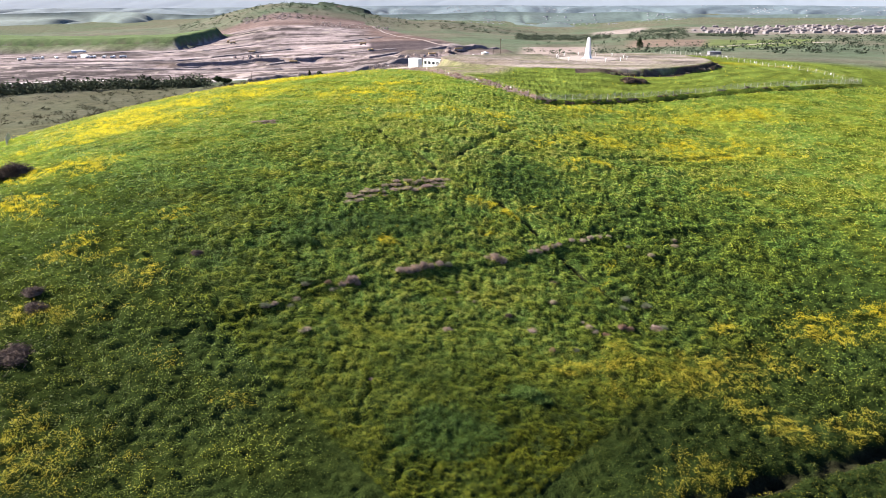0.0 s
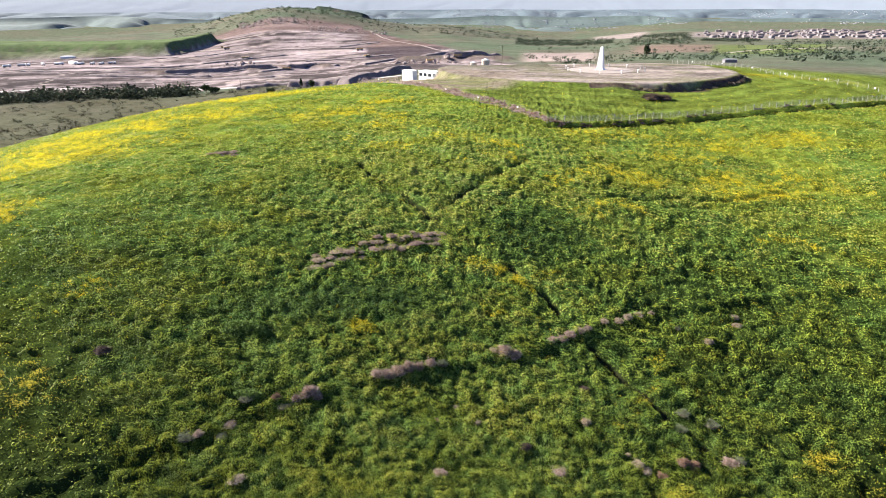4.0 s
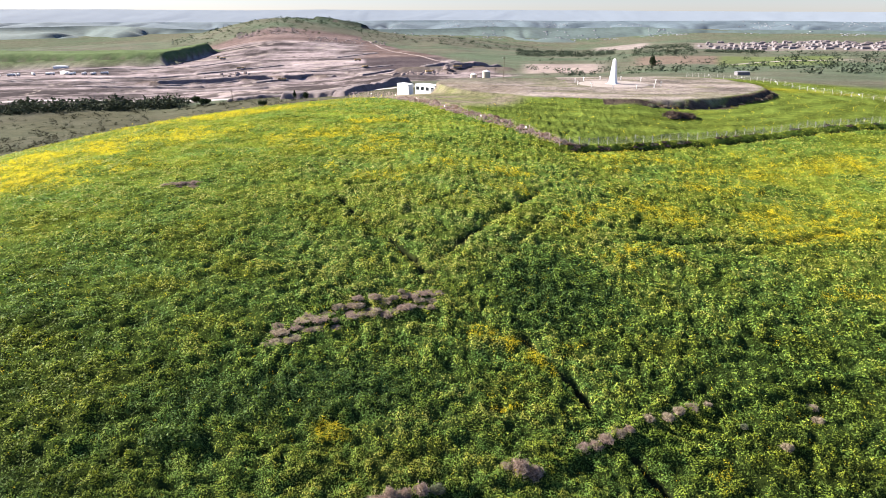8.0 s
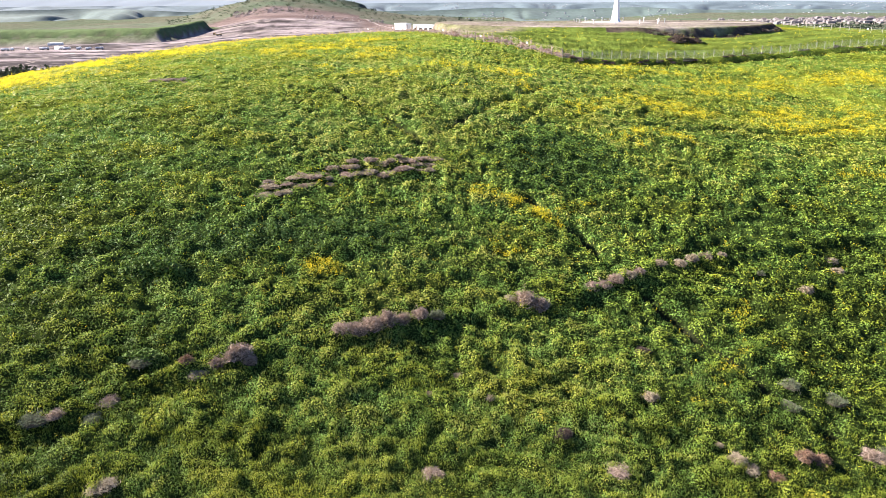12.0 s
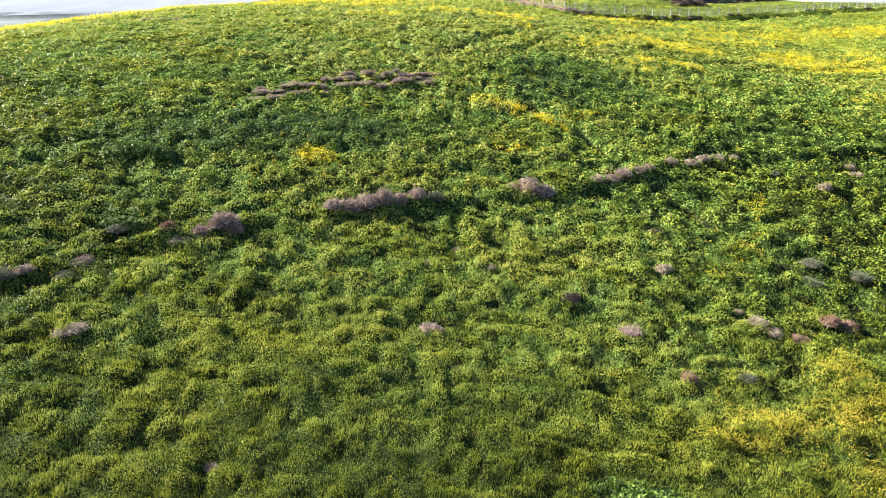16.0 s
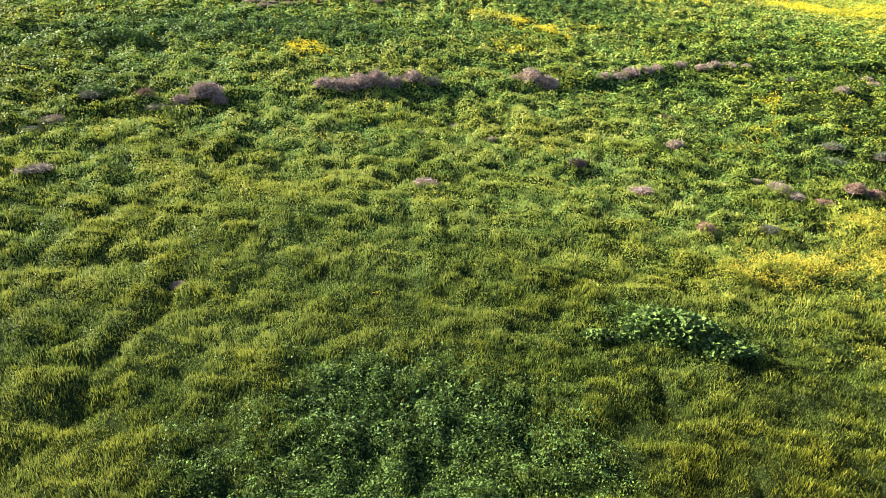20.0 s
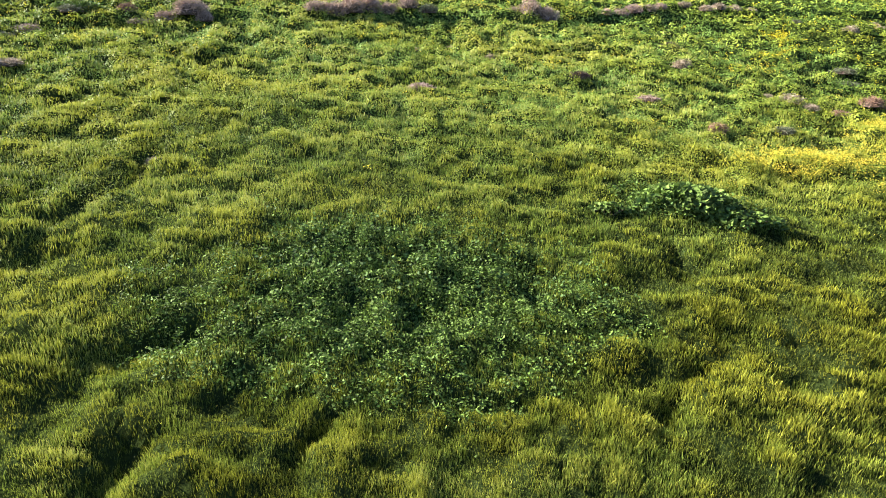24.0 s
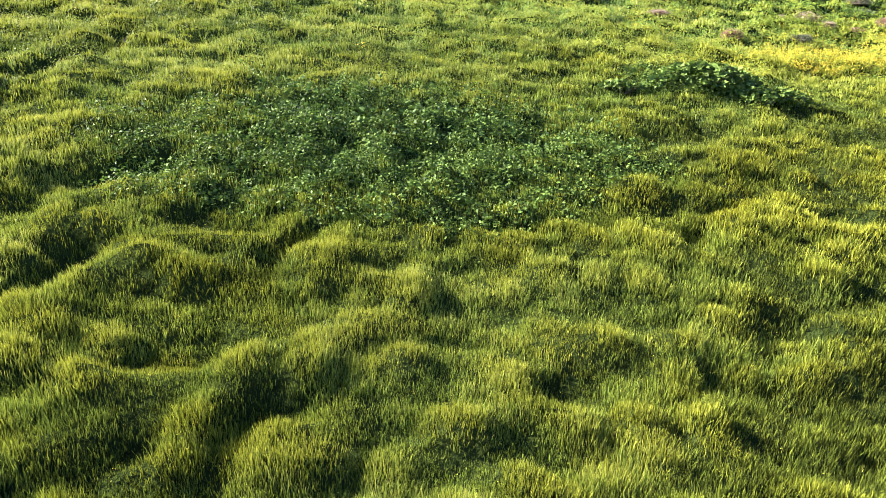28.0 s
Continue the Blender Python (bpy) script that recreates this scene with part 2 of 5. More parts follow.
def hummocks(x, y):
    """Rounded tussocks parted by creases, lower and finer by the end of the flight."""
    far = smooth(14, 48, np.hypot(x - EYE[0], y - EYE[1]))
    wx, wy = x + 0.5 * vnoise(x / 2.3, y / 2.3, 14), y + 0.4 * vnoise(x / 2.1, y / 2.1, 15)
    return (0.16 + 0.66 * far) * (np.abs(vnoise(wx / 1.8, wy / 1.25, 11)) - 0.3) * 0.55 + (0.85 + 0.28 * far) * (np.abs(vnoise(wx / 0.85 + 3, wy / 0.65, 12)) - 0.3) * 0.36


def lumps(x, y):
    """The uneven top of the sward, with the banks and hollows in it."""
    x, y = np.asarray(x, float), np.asarray(y, float)
    d = np.hypot(x - EYE[0], y - EYE[1])
    k = (1 - smooth(150, 240, d)) * smooth(-78, -60, y)
    far, a = smooth(14, 48, d), hummocks(x, y)
    b = fbm(x / 6.5, y / 4.5, 13, 2) * (0.12 + 0.10 * far) + (0.07 + 0.13 * far) * vnoise(x / 0.95, y / 0.8, 55) * (1 - smooth(90, 160, d))
    h = k * (a + b) + ridge_shape(x, y)
    near = (x > -20) & (x < 6) & (y > -50) & (y < -27)
    if near.any():
        qx, qy, t = x[near], y[near], 0.0
        for cx, cy, r, high in TURF:
            t = t + high * np.exp(-(((qx - cx) / (1.25 * r)) ** 2 + ((qy - cy) / r) ** 2)) * (0.15 if high > 0 else 0.45)
        h[near] += t
    return h


# steep-sided made ground in the valley: (x, y, half length, half width, turn, height)
FILLS = (
    (-910, 1030, 420, 112, 0, 19), (-418, 1805, 75, 45, -4, 12), (-330, 640, 60, 9, 12, 4), (-240, 655, 70, 8, 5, 4), (-60, 690, 60, 14, 8, 5), (-20, 640, 45, 10, 0, 5),
)


def made_ground(x, y):
    out = np.zeros(np.shape(x))
    for cx, cy, a, b, turn, high in FILLS:
        c, k = math.cos(radians(turn)), math.sin(radians(turn))
        u, v = ((x - cx) * c + (y - cy) * k) / a, (-(x - cx) * k + (y - cy) * c) / b
        w = 0.02 * vnoise(x / 25, y / 25, 75)
        out = np.maximum(out, high * (1 - smooth(1 - min(18 / a, 0.35), 1.0, np.abs(u) + w)) * (1 - smooth(1 - min(26 / b, 0.35), 1.0, np.abs(v) + w)))
    return out


def outer(x, y):
    """1 where the finer sheet of the valley lies over the ground."""
    d, a = np.hypot(x - EYE[0], y - EYE[1]), np.degrees(np.arctan2(x - EYE[0], y - EYE[1]))
    return smooth(345, 400, d) * (1 - smooth(1950, 2080, d)) * smooth(-48, -46, a) * (1 - smooth(34, 36, a))


def top(x, y):
    x, y = np.asarray(x, float), np.asarray(y, float)
    return land(x, y) + lumps(x, y) + made_ground(x, y)


def spaced(steps):
    """Grid lines from (start, end, spacing at start, spacing at end) runs."""
    out = [steps[0][0]]
    for a, b, sa, sb in steps:
        p = out[-1]
        while p < b:
            p += sa + (sb - sa) * (p - a) / (b - a)
            out.append(p)
    return np.array(out)


XS = spaced([(-4900, -300, 260, 10), (-300, -110, 10, 1.5), (-110, -40, 1.7, 0.5), (-40, -17, 0.45, 0.30), (-17, 9, 0.28, 0.28), (9, 36, 0.30, 0.45), (36, 110, 0.5, 1.4), (110, 300, 1.4, 12), (300, 4900, 10, 260)])
YS = spaced([(-4900, -300, 300, 30), (-300, -60, 30, 1), (-60, -50, 0.6, 0.30), (-50, -28, 0.27, 0.27), (-28, 28, 0.30, 0.48), (28, 120, 0.5, 1.1), (120, 200, 1.1, 1.5), (200, 300, 1.2, 6), (300, 420, 6, 20), (420, 4900, 20, 220)])


# ---- materials ----
def material(name):
    m = bpy.data.materials.new(name)
    m.use_nodes = True
    return m, m.node_tree.nodes, m.node_tree.links, m.node_tree.nodes["Principled BSDF"]


def plain(name, colour, rough=0.8, scale=3.0, amount=0.25, metal=0.0, bump=0.15):
    """A surface of one colour with stains at two scales and fine relief."""
    m, n, l, b = material(name)
    tex = n.new("ShaderNodeTexCoord")
    big, small, mix, ramp = n.new("ShaderNodeTexNoise"), n.new("ShaderNodeTexNoise"), n.new("ShaderNodeMath"), n.new("ShaderNodeMapRange")
    big.inputs["Scale"].default_value, small.inputs["Scale"].default_value = scale, scale * 9
    l.new(tex.outputs["Object"], big.inputs["Vector"]), l.new(tex.outputs["Object"], small.inputs["Vector"])
    mix.operation = "ADD"
    l.new(big.outputs["Fac"], mix.inputs[0]), l.new(small.outputs["Fac"], mix.inputs[1])
    ramp.inputs["From Min"].default_value, ramp.inputs["From Max"].default_value = 0.6, 1.4
    ramp.inputs["To Min"].default_value, ramp.inputs["To Max"].default_value = 1 - amount, 1 + amount
    l.new(mix.outputs[0], ramp.inputs["Value"])
    tone = n.new("ShaderNodeVectorMath")
    tone.operation = "SCALE"
    tone.inputs[0].default_value = colour
    l.new(ramp.outputs[0], tone.inputs["Scale"]), l.new(tone.outputs[0], b.inputs["Base Color"])
    b.inputs["Roughness"].default_value, b.inputs["Metallic"].default_value = rough, metal
    bp = n.new("ShaderNodeBump")
    bp.inputs["Strength"].default_value, bp.inputs["Distance"].default_value = bump, 0.03
    l.new(small.outputs["Fac"], bp.inputs["Height"]), l.new(bp.outputs[0], b.inputs["Normal"])
    return m


def tinted(name, rough=0.9, leaf=0.0, fine=0.0, spread=0.3, gloss=0.2, relief=0.12):
    """A surface that takes its colour from the mesh's own plant and soil tints; leaf: how much light comes through."""
    m, n, l, b = material(name)
    at = n.new("ShaderNodeVertexColor")
    at.layer_name = "tint"
    colour = at.outputs["Color"]
    if fine:
        pos = n.new("ShaderNodeNewGeometry")
        tone = n.new("ShaderNodeVectorMath")
        tone.operation = "SCALE"
        total = None
        for sc in (fine, fine * 0.17, fine * 0.02):
            ns = n.new("ShaderNodeTexNoise")
            ns.inputs["Scale"].default_value, ns.inputs["Detail"].default_value, ns.inputs["Roughness"].default_value = sc, 5, 0.62
            l.new(pos.outputs["Position"], ns.inputs["Vector"])
            if total is None:
                total = ns.outputs["Fac"]
                bp = n.new("ShaderNodeBump")
                bp.inputs["Strength"].default_value, bp.inputs["Distance"].default_value = 1.0, relief
                l.new(ns.outputs["Fac"], bp.inputs["Height"]), l.new(bp.outputs[0], b.inputs["Normal"])
            else:
                ad = n.new("ShaderNodeMath")
                ad.operation = "ADD"
                l.new(total, ad.inputs[0]), l.new(ns.outputs["Fac"], ad.inputs[1])
                total = ad.outputs[0]
        mr = n.new("ShaderNodeMapRange")
        mr.inputs["From Min"].default_value, mr.inputs["From Max"].default_value = 1.0, 2.0
        mr.inputs["To Min"].default_value, mr.inputs["To Max"].default_value = 1 - spread, 1 + spread
        l.new(total, mr.inputs["Value"])
        l.new(colour, tone.inputs[0]), l.new(mr.outputs[0], tone.inputs["Scale"])
        colour = tone.outputs[0]
    l.new(colour, b.inputs["Base Color"])
    b.inputs["Roughness"].default_value = rough
    b.inputs["Specular IOR Level"].default_value = gloss
    if leaf:
        tr, mx = n.new("ShaderNodeBsdfTranslucent"), n.new("ShaderNodeMixShader")
        l.new(colour, tr.inputs["Color"])
        mx.inputs["Fac"].default_value = leaf
        l.new(b.outputs[0], mx.inputs[1]), l.new(tr.outputs[0], mx.inputs[2])
        l.new(mx.outputs[0], n["Material Output"].inputs["Surface"])
    return m


GROUND = tinted("meadow_and_soil", 1.0, fine=4.2, spread=0.85, relief=0.3, gloss=0.0)
OUTER = tinted("valley_soil_and_scrub", 1.0, fine=0.8, spread=0.5, relief=0.8, gloss=0.02)
BLADES = tinted("grass_blades", 0.6, leaf=0.24, gloss=0.10)
PETALS = tinted("petals", 0.6, leaf=0.45, gloss=0.2)
LEAF = tinted("broad_leaves", 0.65, leaf=0.15, gloss=0.10)
SCRUB = tinted("scrub_leaves", 0.9, leaf=0.08, gloss=0.04)
TWIG = tinted("dead_twigs", 0.9, leaf=0.1, gloss=0.1)
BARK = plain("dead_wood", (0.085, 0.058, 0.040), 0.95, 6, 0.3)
RUST = plain("rusty_wire", (0.36, 0.26, 0.23), 0.75, 4, 0.3, 0.2)
GALV = plain("galvanised_wire", (0.46, 0.43, 0.38), 0.6, 4, 0.2, 0.1)
PALE = plain("pale_paving", (0.33, 0.275, 0.235), 0.9, 0.4, 0.25)
GREY = plain("grey_metal", (0.22, 0.22, 0.22), 0.6, 2, 0.2)
GLASS = plain("dark_glass", (0.03, 0.035, 0.04), 0.1, 2, 0.1)
TAN = plain("tan_paint", (0.50, 0.40, 0.32), 0.6, 1, 0.12)
OCHRE = plain("dusty_ochre_paint", (0.36, 0.24, 0.10), 0.6, 1, 0.2)
STUCCO = plain("pale_stucco", (0.195, 0.18, 0.185), 0.9, 0.3, 0.15)
TOWN = plain("far_walls", (0.27, 0.27, 0.29), 0.9, 0.01, 0.3)
TILE = plain("roof_tile", (0.175, 0.142, 0.135), 0.85, 0.5, 0.2)
EARTH = plain("mauve_soil", (0.165, 0.130, 0.124), 1.0, 0.15, 0.45)
ROAD = plain("worn_paving", (0.40, 0.36, 0.33), 0.9, 0.2, 0.2)
ROCK = plain("pale_rock", (0.26, 0.20, 0.175), 0.95, 0.3, 0.35)
# air haze painted into the far ranges' colours, paler and bluer with distance
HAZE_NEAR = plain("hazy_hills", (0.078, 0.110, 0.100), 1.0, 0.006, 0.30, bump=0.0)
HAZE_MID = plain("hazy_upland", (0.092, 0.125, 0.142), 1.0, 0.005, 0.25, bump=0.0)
HAZE_FAR = plain("hazy_mountains", (0.21, 0.245, 0.28), 1.0, 0.002, 0.03, bump=0.0)
WHITE = plain("white_paint", (0.78, 0.77, 0.74), 0.6, 1.2, 0.08)


# ---- mesh helpers ----
def mesh_of(name, verts, faces, mat, tint=None, smooth_faces=False):
    """A mesh from arrays: verts (n, 3), faces (m, 3 or 4); tint: (n, 3) linear colours."""
    me = bpy.data.meshes.new(name)
    verts, faces = np.ascontiguousarray(verts, np.float32), np.ascontiguousarray(faces, np.int32)
    k = faces.shape[1]
    me.vertices.add(len(verts)), me.loops.add(faces.size), me.polygons.add(len(faces))
    me.vertices.foreach_set("co", verts.ravel())
    me.loops.foreach_set("vertex_index", faces.ravel())
    me.polygons.foreach_set("loop_start", np.arange(0, faces.size, k, dtype=np.int32))
    if smooth_faces:
        me.polygons.foreach_set("use_smooth", np.ones(len(faces), bool))
    if tint is not None:
        ca = me.color_attributes.new("tint", "FLOAT_COLOR", "POINT")
        ca.data.foreach_set("color", np.concatenate([tint, np.ones((len(tint), 1))], 1).astype(np.float32).ravel())
    me.update(calc_edges=True)
    me.materials.append(mat)
    return me


# ---- what grows where ----
# (x, y, half length, half width, turn in degrees, strength) of the mustard in flower
MUSTARD = (
    (30, -21, 19, 4.5, 22, 0.80), (20, -21.5, 10, 3, 10, 0.80), (9, -24.6, 5, 1.6, 12, 0.7), (55, -7, 20, 6, 20, 0.72), (34, -12, 5, 2.5, 30, 0.7), (35, -30.5, 7, 2.8, -30, 0.85), (46, -29, 8, 4, 20, 0.75),
    (22, -40, 9, 5, 15, 0.62), (14, -42, 6, 3, 0, 0.5), (-52, -46, 12, 6, 0, 0.58), (-42, -49, 9, 5, 0, 0.56), (-62, -24, 13, 7, 20, 0.5), (-56, -16, 8, 6, 30, 0.52), (-68, -9, 9, 6, 20, 0.5), (-44, -30, 5, 4, 0, 0.4), (-29, -37, 7, 3.5, 0, 0.42),
    (-90, 8, 14, 8, 20, 0.55), (-92, 26, 18, 10, 25, 0.62), (-60, 1, 7, 4, 20, 0.45), (-97, 62, 26, 16, 25, 0.72), (-80, 63, 18, 10, 25, 0.60), (-84, 90, 34, 16, 25, 0.66), (-78, 126, 40, 12, 20, 0.6), (-106, 82, 24, 14, 25, 0.68),
    (-42, 85, 12, 16, 70, 0.66), (-34, 104, 14, 12, 70, 0.5), (-26, 62, 12, 5, -15, 0.52), (-11, 55.5, 10, 4, 0, 0.56), (-1, 60, 9, 5, 10, 0.58), (-4, 70, 22, 9, 0, 0.5), (-26, 80, 20, 12, 0, 0.45),
    (11, 52, 6, 5, 50, 0.58), (27, 61, 17, 8, 10, 0.62), (49, 62, 22, 9, 14, 0.64), (62, 70, 24, 10, 14, 0.6), (15, 39.5, 6, 5, 60, 0.56), (24.7, 41.7, 6, 3.5, 10, 0.55), (47, 47, 7, 3.5, 0, 0.58), (47, 37.5, 9, 3, 0, 0.46),
    (24, 89, 17, 5, 8, 0.52), (61, 93, 34, 10, 14, 0.52), (39, 78, 24, 8, 10, 0.54), (-0.6, 15.4, 4.4, 2.0, -46, 1.0), (2.0, 13.9, 3.6, 1.2, -50, 1.0), (-3.6, 16.8, 3.6, 1.9, -10, 0.85), (-3.0, 7.2, 3.2, 1.6, 15, 0.8), (4.5, 17, 3, 1.6, 20, 0.6), (-19.2, 0.6, 4.2, 2.0, 12, 0.8),
    (18, -3, 7, 2, 50, 0.4), (105, 190, 40, 8, -35, 0.6), (4, -21, 1.6, 1.0, 0, 0.62), (6, -26.6, 2.4, 1.1, 15, 0.7), (11, -23.6, 5, 1.6, 15, 0.72), (17, -18.8, 4, 1.6, 25, 0.7), (-5, -26.2, 2.2, 0.9, 10, 0.48), (0.1, -13.3, 1.2, 0.7, 0, 0.6), (-8.2, -30.8, 2.2, 1.1, 0, 0.46), (-9, -32.4, 1.6, 0.9, 0, 0.4),
    (19, 1.8, 4, 2, 80, 0.4), (13, -9, 4, 2.5, 20, 0.4), (-6.7, -35.7, 0.6, 1.6, 0, 0.5), (-4.6, -32.7, 0.8, 1.8, 0, 0.6),
)
# the same for the broad dark leaves
LEAVES = (
    (-6.5, -37, 6.5, 5.0, 10, 1.0), (3.4, -29.4, 2.6, 1.4, -10, 1.0), (-33, -2.5, 3, 2, 0, 1.0), (4, 28, 11, 9, 40, 1.0), (-22, 6, 16, 5, 20, 0.85), (14, -24, 5, 2, 0, 0.3),
)


def patch(spots, x, y):
    out = np.zeros(np.shape(x))
    for cx, cy, a, b, turn, s in spots:
        c, k = math.cos(radians(turn)), math.sin(radians(turn))
        u, v = ((x - cx) * c + (y - cy) * k) / a, (-(x - cx) * k + (y - cy) * c) / b
        out = np.maximum(out, s * np.clip(1.35 - np.hypot(u, v), 0, 1))
    return np.clip(out, 0, 1)


def fenced(x, y):
    """1 inside the fence round the plateau."""
    return smooth(-0.5, 1.5, y - 91.6 - (x - 10.6) * np.where(x > 10.6, 0.46, -1.275))


def flowering(x, y):
    m = patch(MUSTARD, x, y)
    m = m * (1 - fenced(x, y) * (1 - smooth(80, 92, x)))
    out, k = np.zeros(np.shape(x)), m > 0
    q = m[k]
    n = fbm(x[k] / 7, y[k] / 5, 21, 5, 0.6)
    out[k] = np.clip((q * 1.35 + n * 0.8 * (1 - 0.6 * smooth(0.7, 1.0, q)) - 0.45) * 1.4, 0, 1)
    return out


def leafy(x, y):
    m = patch(LEAVES, x, y)
    out, k = np.zeros(np.shape(x)), m > 0
    out[k] = np.clip(m[k] * 1.4 + fbm(x[k] / 3, y[k] / 2.5, 23, 3) * 0.5 - 0.35, 0, 1)
    return out


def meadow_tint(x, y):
    """Linear colour of the green growth: fresher in the dip, yellower on the crest and to the sides, with light painted
    in.
    """
    # k paints light into the colour: brighter uphill, where the sward is seen low
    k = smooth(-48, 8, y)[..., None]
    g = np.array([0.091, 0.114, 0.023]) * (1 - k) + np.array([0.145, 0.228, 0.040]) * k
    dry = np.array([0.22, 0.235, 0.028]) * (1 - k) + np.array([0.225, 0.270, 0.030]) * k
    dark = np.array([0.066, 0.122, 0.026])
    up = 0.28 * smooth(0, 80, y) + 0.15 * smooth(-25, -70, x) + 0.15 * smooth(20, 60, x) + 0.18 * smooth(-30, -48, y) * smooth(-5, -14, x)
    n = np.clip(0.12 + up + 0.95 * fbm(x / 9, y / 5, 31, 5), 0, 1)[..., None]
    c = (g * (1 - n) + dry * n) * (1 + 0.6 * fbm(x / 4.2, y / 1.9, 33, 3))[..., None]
    # flanks dimmed and middle brightened to paint the light; near right grass is darker
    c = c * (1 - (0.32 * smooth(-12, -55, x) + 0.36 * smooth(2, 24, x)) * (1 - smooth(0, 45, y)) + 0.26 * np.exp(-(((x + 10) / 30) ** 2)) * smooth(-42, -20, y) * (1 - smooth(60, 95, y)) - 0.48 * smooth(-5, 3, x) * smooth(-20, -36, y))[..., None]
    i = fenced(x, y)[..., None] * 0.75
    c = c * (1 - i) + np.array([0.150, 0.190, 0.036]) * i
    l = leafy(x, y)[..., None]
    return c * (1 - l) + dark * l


def land_tint(x, y):
    """Linear colour of the land: turf under the grass darkened as by shade, bare soil, fields and far slopes."""
    d = np.hypot(x - EYE[0], y - EYE[1])
    a = np.degrees(np.arctan2(x - EYE[0], y - EYE[1]))

    def over(c, colour, m):
        m = np.clip(m, 0, 1)[..., None]
        return c * (1 - m) + np.asarray(colour) * m

    n1, n2 = fbm(x / 120, y / 120, 41, 4), fbm(x / 30, y / 30, 44, 3)
    # dark soil and litter, blackened for the shade between plants, less so far off
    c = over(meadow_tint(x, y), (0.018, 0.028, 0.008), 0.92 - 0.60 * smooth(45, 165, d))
    c = over(c, (0.40, 0.31, 0.008), flowering(x, y) * 0.35 * smooth(90, 200, d))
    # bare soil in the ditches, with their shadow painted into it
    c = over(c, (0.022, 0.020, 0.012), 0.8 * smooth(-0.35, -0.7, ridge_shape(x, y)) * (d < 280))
    # the plateau and its tracks
    e = np.hypot((x - PLATEAU[0]) / PLATEAU[2], (y - PLATEAU[1]) / PLATEAU[3]) + 0.04 * vnoise(x / 9, y / 9, 81)
    soil = np.array([0.250, 0.210, 0.180]) * (1 + 0.5 * fbm(x / 14, y / 5, 82, 4) + 0.10 * np.sin(48 * e + 3 * n2))[..., None]
    soil = over(soil, (0.135, 0.135, 0.065), 0.55 * smooth(0.0, 0.35, fbm(x / 16, y / 8, 84, 4)))
    c = over(c, soil, 1 - smooth(0.955, 1.0, e))
    # dark bank soil, with shade painted on its right and near face
    c = over(c, (0.085, 0.065, 0.05), smooth(0.985, 0.995, e) * (1 - smooth(1.04, 1.06, e)) * (y < PLATEAU[1]) * (x > PLATEAU[0] - 5))
    inside = fenced(x, y) * (1 - smooth(262, 300, d))
    c = c * (1 + 0.22 * inside * smooth(1.0, 1.05, e) * np.sin(42 * e + 2.5 * n2))[..., None]
    spur = np.hypot((x + 16) / 28, (y - 158) / 34) + 0.3 * n2
    c = over(c, (0.23, 0.185, 0.145), inside * (1 - smooth(0.75, 1.05, spur)) * (0.65 + 0.5 * fbm(x / 9, y / 3, 83, 2)))
    # beyond
    # open far land, with a little blue haze mixed into its colour
    wide = over(np.zeros((*d.shape, 3)) + (0.122, 0.116, 0.082), (0.094, 0.118, 0.074), 0.45 + 1.3 * n1 + 0.5 * n2)
    wide = over(wide, (0.078, 0.074, 0.044), (1 - smooth(545, 575, d)) * (1 - smooth(-10, -4, a)) * (0.75 + 0.4 * n2))
    edge = 1500 - np.clip(a + 11, 0, 12) * 72 + 40 * n1
    site = smooth(570, 590, d) * (1 - smooth(-25, 25, d - edge - 90 * smooth(-24, -18, a) * (a < -11))) * (1 - smooth(1, 3, a))
    bands = fbm(a / 4.5 + 0.004 * d, d / 26, 43, 6, 0.65)
    lines = smooth(0.86, 0.97, 1 - np.abs(fbm(a / 5 + 0.01 * d, d / 45, 45, 3)) * 2.2)
    tracks = smooth(0.88, 0.98, 1 - np.abs(fbm(a / 7 - 0.006 * d, d / 60, 46, 2)) * 2.2)
    earth = np.array([0.180, 0.146, 0.142]) * np.clip(1 + 2.3 * bands + 0.5 * n2, 0.28, 2.6)[..., None]
    earth = over(earth, (0.33, 0.275, 0.24), 0.85 * tracks)
    earth = over(earth, (0.075, 0.06, 0.055), 0.75 * lines)
    earth = over(earth, (0.135, 0.092, 0.078), smooth(-12, -10, a) * smooth(940, 1000, d) * (0.8 + 0.5 * n2))
    earth = over(earth, (0.16, 0.11, 0.095), smooth(1330, 1400, d) * 0.8)
    earth = over(earth, (0.070, 0.054, 0.056), smooth(-11, -10.6, a) * (1 - smooth(-4.6, -4.2, a)) * smooth(785, 800, d) * (1 - smooth(985, 1010, d)) * (0.85 + 0.5 * bands))
    earth = over(earth, (0.060, 0.048, 0.046), 0.8 * smooth(0.10, 0.16, fbm(a / 3.2 + 0.006 * d, d / 20, 47, 4)) * (1 - smooth(760, 800, d)))
    wide = over(wide, earth, site)
    mesa = made_ground(x, y)
    wide = over(wide, (0.098, 0.132, 0.056), smooth(3, 6, mesa) * (d > 700))
    wide = over(wide, (0.035, 0.050, 0.034), smooth(1, 4, mesa) * (d > 1600))
    wide = over(wide, (0.13, 0.10, 0.085), smooth(1, 3, mesa) * (1 - smooth(4, 8, mesa)) * (d > 300))
    wide = over(wide, (0.30, 0.24, 0.21), smooth(2, 3.5, a) * (1 - smooth(8, 10, a)) * smooth(600, 650, d + 25 * n2) * (1 - smooth(840, 900, d)))
    wide = over(wide, (0.175, 0.13, 0.10), smooth(11, 12.5, a) * (1 - smooth(17.5, 18.5, a)) * smooth(760, 800, d) * (1 - smooth(1000, 1060, d)))
